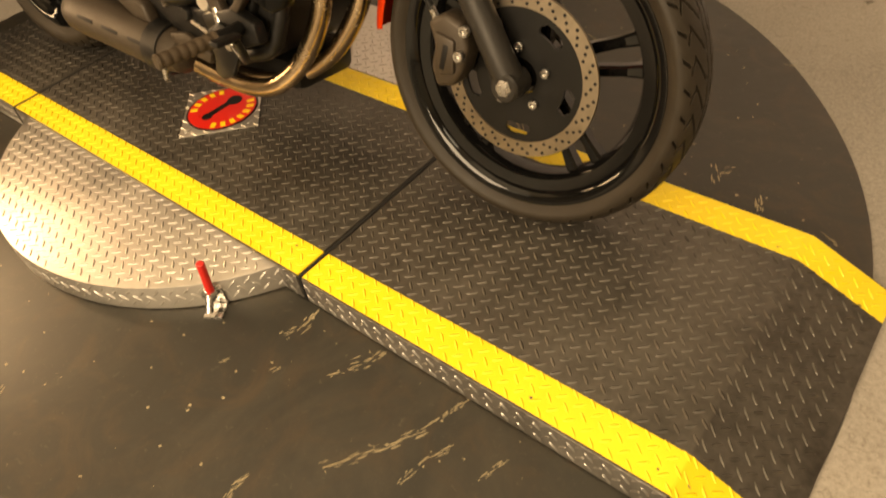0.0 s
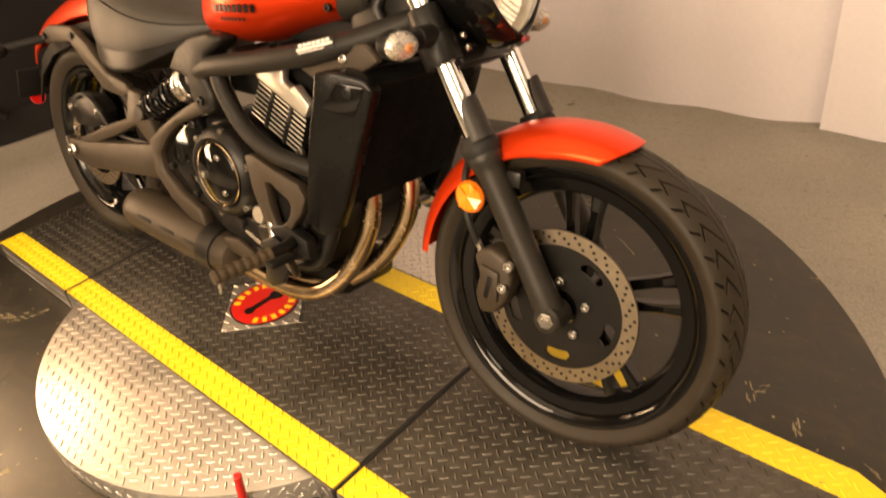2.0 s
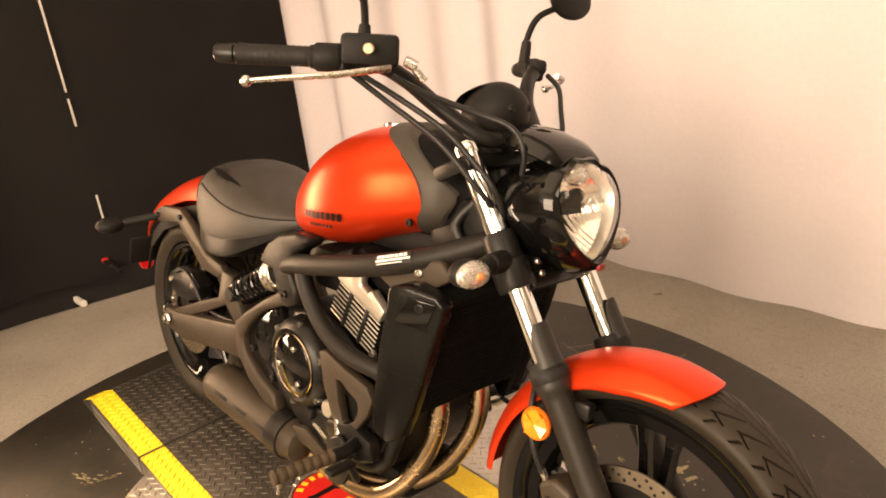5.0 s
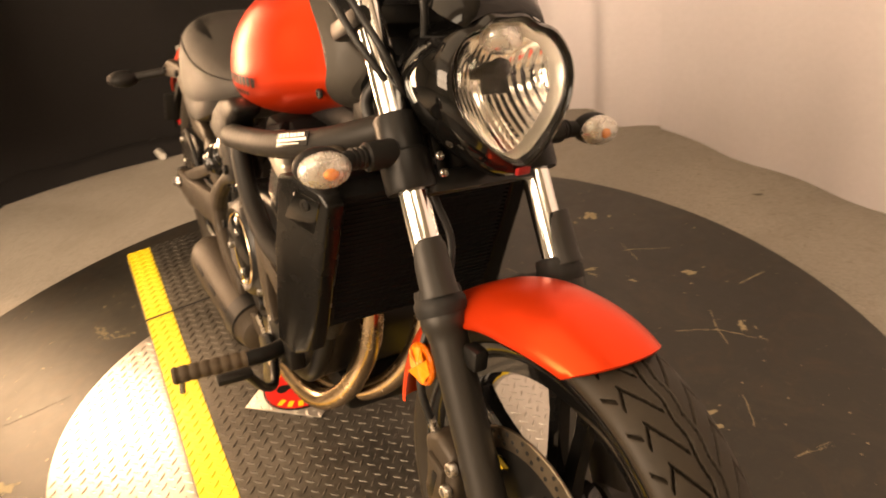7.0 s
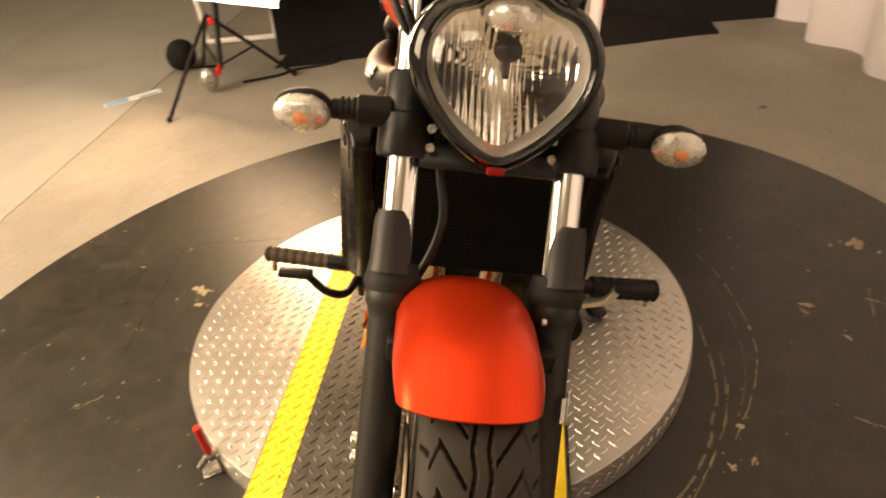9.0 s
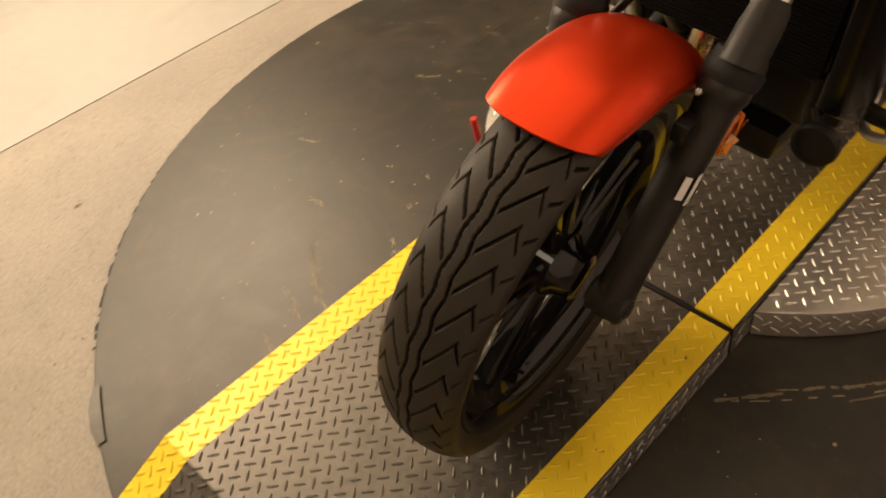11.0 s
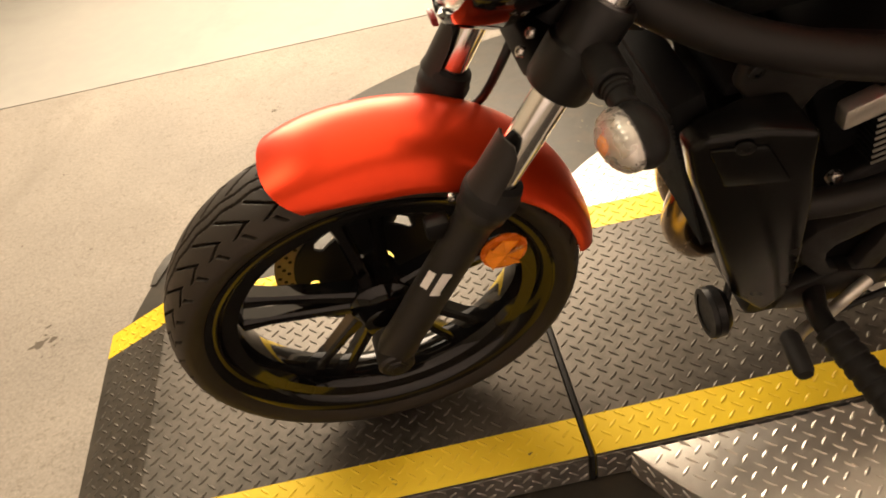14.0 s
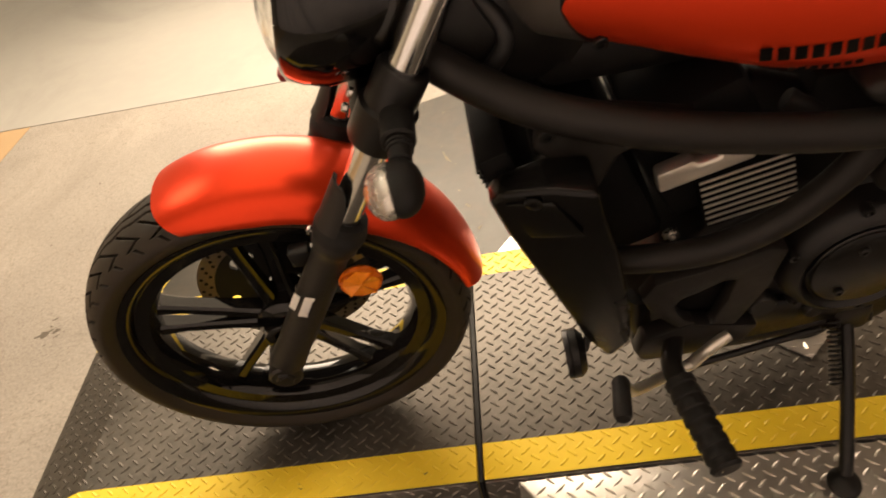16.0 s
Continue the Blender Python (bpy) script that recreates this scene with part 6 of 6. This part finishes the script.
def ribbon(pts, width, seed, gaps, material, label, z=0.0084):
    """A long fine scratch in the board or a painted gap shadow: a broken line of changing width."""
    rnd = random.Random(seed)
    line = smooth_line([(x, y, 0) for x, y in pts], 30)
    bm, last = bmesh.new(), None
    for i, p in enumerate(line):
        d = (line[min(i + 1, len(line) - 1)] - line[max(i - 1, 0)]).normalized()
        s = Vector((-d.y, d.x, 0))
        w = width * (0.35 + 1.1 * abs(noise.noise(Vector((i * 0.21, seed, 0)))))
        c = p + s * (0.004 * noise.noise(Vector((i * 0.05, seed, 5))))
        row = [bm.verts.new(c + s * k * w + Vector((0, 0, z))) for k in (-0.5, 0.5)]
        if last and noise.noise(Vector((i * 0.11, seed, 9))) > gaps:
            bm.faces.new((last[0], last[1], row[1], row[0]))
        last = row
    bmesh.ops.delete(bm, geom=[v for v in bm.verts if not v.link_faces], context="VERTS")
    return tagged(part("scratch", bm, material, turntable, label, Matrix.Translation(-TABLE), smooth=0), kind="stuff")


def chip(x, y, size, seed, z=0.0085):
    """A ragged patch where the paint has come off."""
    rnd = random.Random(seed)
    bm = bmesh.new()
    turn = rnd.random() * 3.14
    for k in range(5):
        r = size * (1 if k == 0 else rnd.uniform(0.10, 0.35))
        cx, cy = (x, y) if k == 0 else (x + rnd.gauss(0, size * 0.8), y + rnd.gauss(0, size * 0.8))
        m = 22 if k == 0 else 8
        ring = []
        for q in range(m):
            a = 6.2832 * q / m
            rr = r * (0.62 + 0.75 * noise.noise(Vector((math.cos(a) * 1.7, math.sin(a) * 1.7, seed + k * 3.1))) + rnd.uniform(-0.10, 0.10))
            u, v = rr * math.cos(a), 0.6 * rr * math.sin(a)
            ring.append(bm.verts.new((cx + u * math.cos(turn) - v * math.sin(turn), cy + u * math.sin(turn) + v * math.cos(turn), z + 0.0001 * k)))
        bm.faces.new(ring)
    if z < 0.005:
        return tagged(part("floor_stain", bm, M_DIRT, smooth=0), "dark dirty stain on the concrete floor", "stain", kind="stuff")
    return tagged(part("paint_chip", bm, M_SCRAPE, turntable, "pale chipped patch in the black paint", Matrix.Translation(-TABLE), smooth=0), kind="stuff")


ribbon([(-0.941, 0.669), (-0.827, 0.719), (-0.697, 0.743), (-0.583, 0.754), (-0.459, 0.740), (-0.342, 0.698), (-0.240, 0.647)], 0.0035, 1, -0.12, M_SCRAPE, "long curved pale scratch")
ribbon([(-0.60, 0.640), (-0.42, 0.643), (-0.318, 0.621), (-0.227, 0.593), (-0.138, 0.547), (-0.071, 0.493), (-0.02, 0.44), (0.10, 0.335)], 0.010, 2, -0.12, M_SCRAPE_DARK, "broad faint curved scrape")
ribbon([(-0.50, 0.668), (-0.36, 0.655), (-0.25, 0.622), (-0.14, 0.570), (-0.04, 0.500)], 0.006, 3, -0.10, M_SCRAPE_DARK, "faint curved scrape")
ribbon([(-0.80, 0.700), (-0.62, 0.722), (-0.45, 0.712), (-0.30, 0.668)], 0.003, 4, -0.15, M_SCRAPE_DARK, "fine curved scrape")
ribbon([(-0.44, 0.672), (-0.30, 0.640), (-0.18, 0.588), (-0.08, 0.520), (0.02, 0.425), (0.09, 0.345)], 0.004, 31, 0.0, M_SCRAPE, "broken curved scrape")
ribbon([(-0.28, 0.612), (-0.15, 0.553), (-0.05, 0.470), (0.04, 0.372)], 0.003, 32, 0.02, M_SCRAPE, "broken curved scrape")
ribbon([(-0.358, 1.176), (-0.360, 1.267)], 0.006, 5, -0.6, M_SCRAPE, "short pale scratch")
ribbon([(-0.317, 1.023), (-0.251, 0.984), (-0.177, 0.949)], 0.005, 6, -0.2, M_SCRAPE, "short pale scratch")
ribbon([(-0.738, 1.072), (-0.626, 1.045)], 0.003, 7, -0.4, M_SCRAPE, "short pale scratch")
ribbon([(-0.040, 0.846), (0.013, 0.817), (0.045, 0.791)], 0.004, 8, -0.4, M_SCRAPE, "short pale scratch")
ribbon([(-0.523, -0.823), (-0.682, -0.838), (-0.865, -0.845), (-1.019, -0.854), (-1.039, -0.690), (-1.055, -0.545)], 0.004, 9, -0.35, M_RUBBER, "dark edge of a mended patch in the board")
for i, (x, y, r) in enumerate([(-0.944, 1.108, 0.045), (-0.673, 0.906, 0.020), (-0.550, 0.962, 0.016), (-0.482, 1.114, 0.030), (-0.220, 1.037, 0.026), (-0.045, 0.727, 0.048), (0.0, 0.726, 0.024), (-0.276, 0.663, 0.016), (-0.186, 0.670, 0.014),
                               (-0.168, 0.627, 0.020), (-0.782, -0.719, 0.038), (-0.716, -0.696, 0.020), (-1.005, -0.836, 0.012), (-0.910, -0.953, 0.012)]):
    chip(x, y, r, 70 + i)
for i, (x, y, r) in enumerate([(1.137, -0.338, 0.030), (1.105, -0.345, 0.016), (1.02, 0.20, 0.020), (0.60, -1.20, 0.018), (1.30, 0.25, 0.014), (-1.90, 1.10, 0.030), (-0.70, 1.62, 0.022), (0.55, 1.35, 0.020)]):
    chip(x, y, r, 90 + i, 0.0006)
# dark strips painted on the floor for the shadow along the board's edge
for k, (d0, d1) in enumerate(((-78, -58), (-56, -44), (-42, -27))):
    ribbon([(TABLE.x + (board_edge(radians(d)) + 0.004) * math.cos(radians(d)), (board_edge(radians(d)) + 0.004) * math.sin(radians(d))) for d in (d0 + (d1 - d0) * q / 5 for q in range(6))], 0.013, 20 + k, -0.05, M_RUBBER, "dark strip painted as the gap shadow under the board's lifted edge", 0.0012)


def specks(parent, n, inside, z, seed, size, m):
    """Fine pale grit and flecks lying on a floor."""
    rnd = random.Random(seed)
    bm = bmesh.new()
    k = 0
    while k < n:
        x, y = rnd.uniform(-2.6, 1.7), rnd.uniform(-1.6, 1.7)
        if not inside(x, y):
            continue
        k += 1
        r = size * rnd.uniform(0.3, 1.0) ** 2
        a0 = rnd.random() * 6.28
        bm.faces.new([bm.verts.new((x + r * math.cos(a0 + a) * rnd.uniform(0.5, 1.3), y + r * math.sin(a0 + a) * rnd.uniform(0.5, 1.3), z)) for a in (0, 1.2, 2.5, 3.8, 5.0)])
    return bm


on_board = lambda x, y: math.hypot(x + 0.55, y) < 1.34 and abs(y) > HALF + 0.01 and math.hypot(x - CENTRE[0], y) > RAD + 0.01
on_floor = lambda x, y: math.hypot(x + 0.55, y) > 1.52 and (x < 0.95 or abs(y) > 0.33)
tagged(part("grit", specks(None, 420, on_board, 0.0085, 5, 0.0042, None), M_SCRAPE, smooth=0), "pale grit and paint flecks on the black board", "grit", kind="stuff")
tagged(part("grit", specks(None, 160, on_floor, 0.0006, 6, 0.005, None), M_DIRT, smooth=0), "dark crumbs and stains on the concrete floor", "grit", kind="stuff")

# torn lip of the board beside the ramp
torn = []
for deg, lift, out in ((-17.5, 0.009, 0.002), (-19, 0.012, 0.010), (-21, 0.014, 0.009), (-23, 0.009, 0.001)):
    a = radians(deg)
    r = board_edge(a)
    torn.append([Vector((q * math.cos(a), q * math.sin(a), z)) for q, z in ((r - 0.012, 0.0075), (r + out, lift - 0.006), (r + out, lift), (r - 0.014, 0.012))])
part("torn_edge", loft(torn), M_BOARD, turntable, "lifted torn edge of the board")

# ---- lamp stand and what stands at the back ----
softbox = thing("softbox", "lit white softbox tilted back on a black light stand", "softbox")


def panel(c, a, b, face, deep, w, h):
    bm = bmesh.new()
    bmesh.ops.create_cube(bm, size=1)
    m = Matrix((a, b, face)).transposed().to_4x4()
    m.translation = c
    bm.transform(m @ Matrix.Diagonal((w, h, deep, 1)))
    bmesh.ops.bevel(bm, geom=bm.edges[:], offset=0.006, segments=2, profile=0.5, affect="EDGES")
    return bm


part("diffuser", panel(BOX_MID, BOX_ALONG, BOX_UP, BOX_FACE, 0.012, 0.90, 1.60), M_DIFFUSER, softbox, "glowing white diffuser")
back = BOX_MID - BOX_FACE * 0.28
ring = lambda c, w, h: [c + BOX_ALONG * (x * w) + BOX_UP * (y * h) for x, y in ((-0.5, -0.5), (0.5, -0.5), (0.5, 0.5), (-0.5, 0.5))]
part("hood", loft([ring(BOX_MID - BOX_FACE * 0.010, 0.90, 1.60), ring(BOX_MID - BOX_FACE * 0.06, 0.90, 1.60), ring(back, 0.18, 0.18)]), M_BLACK_CLOTH, softbox, "black cloth hood")
foot_mid = Vector((-2.44, -1.25, 0))
part("pole", join(rod(foot_mid + Vector((0, 0, 0.10)), foot_mid + Vector((-0.16, 0.0, 0.44)), 0.014), rod(foot_mid + Vector((-0.15, 0, 0.42)), back, 0.011)), M_SATIN, softbox)
for x, y in ((-2.07, -1.375), (-2.575, -0.935), (-2.79, -1.50)):
    leg = part("leg", tube([foot_mid + Vector((0, 0, 0.36)), ((x + foot_mid.x) / 2, (y + foot_mid.y) / 2, 0.19), (x, y, 0.010)], 0.0095, 10), M_SATIN, softbox)
    part("brace", rod(foot_mid + Vector((0, 0, 0.12)), Vector((x, y, 0)).lerp(foot_mid, 0.5) + Vector((0, 0, 0.18)), 0.006), M_SATIN, softbox)
    part("rubber_foot", ball((x, y, 0.013), (0.026, 0.026, 0.026)), M_RUBBER, leg)
part("knob", join(rod(foot_mid + Vector((0.01, 0.02, 0.34)), foot_mid + Vector((0.05, 0.04, 0.34)), 0.014), rod(foot_mid + Vector((0.01, 0.0, 0.12)), foot_mid + Vector((0.06, 0.01, 0.10)), 0.014)), M_LEVER_RED, softbox, "red locking knob")
part("ballast", ball((-2.40, -1.30, 0.075), (0.09, 0.09, 0.12)), M_STEEL, softbox)


def pipe_stand(name, pts_list, label):
    st = thing(name, label, "pipe frame")
    for pts in pts_list:
        part("pipe", tube(pts, 0.017, 14, steps=0), M_PVC, st)
    return st


pipe_stand("backdrop_frame", [[(-3.18, -1.62, 0.02), (-3.20, -1.22, 0.02)], [(-3.18, -1.62, 0.02), (-3.42, -1.74, 0.34), (-3.44, -1.75, 0.9)], [(-3.20, -1.22, 0.02), (-3.16, -1.19, 0.26), (-3.15, -1.18, 0.9)]], "white plastic pipe frame behind the lamp stand")
pipe_stand("pipe_foot", [[(-3.22, -0.085, 0.02), (-2.73, -0.035, 0.02)]], "white plastic pipe foot sticking out under the black backdrop")
for nm, at in (("clip", (-3.19, -1.19, 0.045)), ("clip", (-2.98, -0.04, 0.05)), ("clip", (-3.08, -0.30, 0.06)), ("clip", (-2.90, 0.16, 0.125))):
    c = thing("spring_clip", "small black spring clip with red tips on the pipe", "clip", Matrix.Translation(at), group="backdrop clips")
    part("jaw", join(slab(-0.05, 0.05, -0.014, 0.014, -0.022, 0.0, 0.004), tube([(0.04, 0, -0.01), (0.10, 0.02, -0.035)], 0.009)), M_RUBBER, c)
    part("tip", join(slab(-0.062, -0.04, -0.016, 0.016, -0.015, 0.010, 0.004)), M_LEVER_RED, c, "red tip")
bag = tagged(part("sandbag", ball((-2.78, -1.60, 0.080), (0.18, 0.15, 0.16)), M_BLACK_CLOTH), "black stuffed sandbag lying on the floor", "bag")
tagged(part("power_cable", tube([(-2.50, -1.18, 0.012), (-2.58, -1.02, 0.008), (-2.645, -0.956, 0.008), (-2.70, -0.80, 0.008), (-2.75, -0.755, 0.008), (-2.86, -0.80, 0.008), (-2.98, -0.93, 0.008), (-3.08, -0.95, 0.008), (-3.10, -0.80, 0.008), (-2.96, -0.60, 0.008), (-2.90, -0.30, 0.008), (-2.86, 0.10, 0.008)], 0.007, 8), M_CABLE), "black power cable lying in loops on the floor", "cable")
card = thing("paper_card", "blue and white paper card lying flat on the floor", "card", Matrix.Translation((-2.39, -1.71, 0.003)) @ Matrix.Rotation(radians(129), 4, "Z"))
part("sheet", slab(-0.135, 0.135, -0.033, 0.033, 0, 0.0015), M_WHITE_LABEL, card, smooth=0)
part("print", slab(-0.13, -0.02, -0.030, 0.030, 0.0016, 0.002), M_BLUE, card, "light blue print", smooth=0)
part("print", slab(0.03, 0.12, -0.028, -0.006, 0.0016, 0.002), M_BLUE, card, "light blue print", smooth=0)
bundle = thing("cable_bundle", "small coil of black cable beside the white curtain", "cable", Matrix.Translation((-2.69, 1.56, 0)))
for k in range(4):
    part("coil", tube([(0.085 * math.cos(a) * (1 - 0.08 * k), 0.05 * math.sin(a), 0.008 + 0.006 * k) for a in (6.2832 * q / 24 for q in range(25))], 0.007, 8, steps=0), M_CABLE, bundle)
heap = bmesh.new()
bmesh.ops.create_grid(heap, x_segments=40, y_segments=14, size=0.5)
for v in heap.verts:
    x, y = v.co.x, v.co.y
    v.co = Vector((-3.02 + y * 0.55 + 0.05 * math.sin(x * 9), x * 2.2 + 0.02, max(0.004, 0.11 * min(1, (0.5 - abs(x)) * 5) * (1 - 4 * y * y) * (0.6 + 0.5 * noise.noise(Vector((x * 6, y * 4, 2)))))))
tagged(part("bunched_cloth", heap, M_BLACK_CLOTH, smooth=80), "black cloth lying bunched at the foot of the backdrop", "cloth")
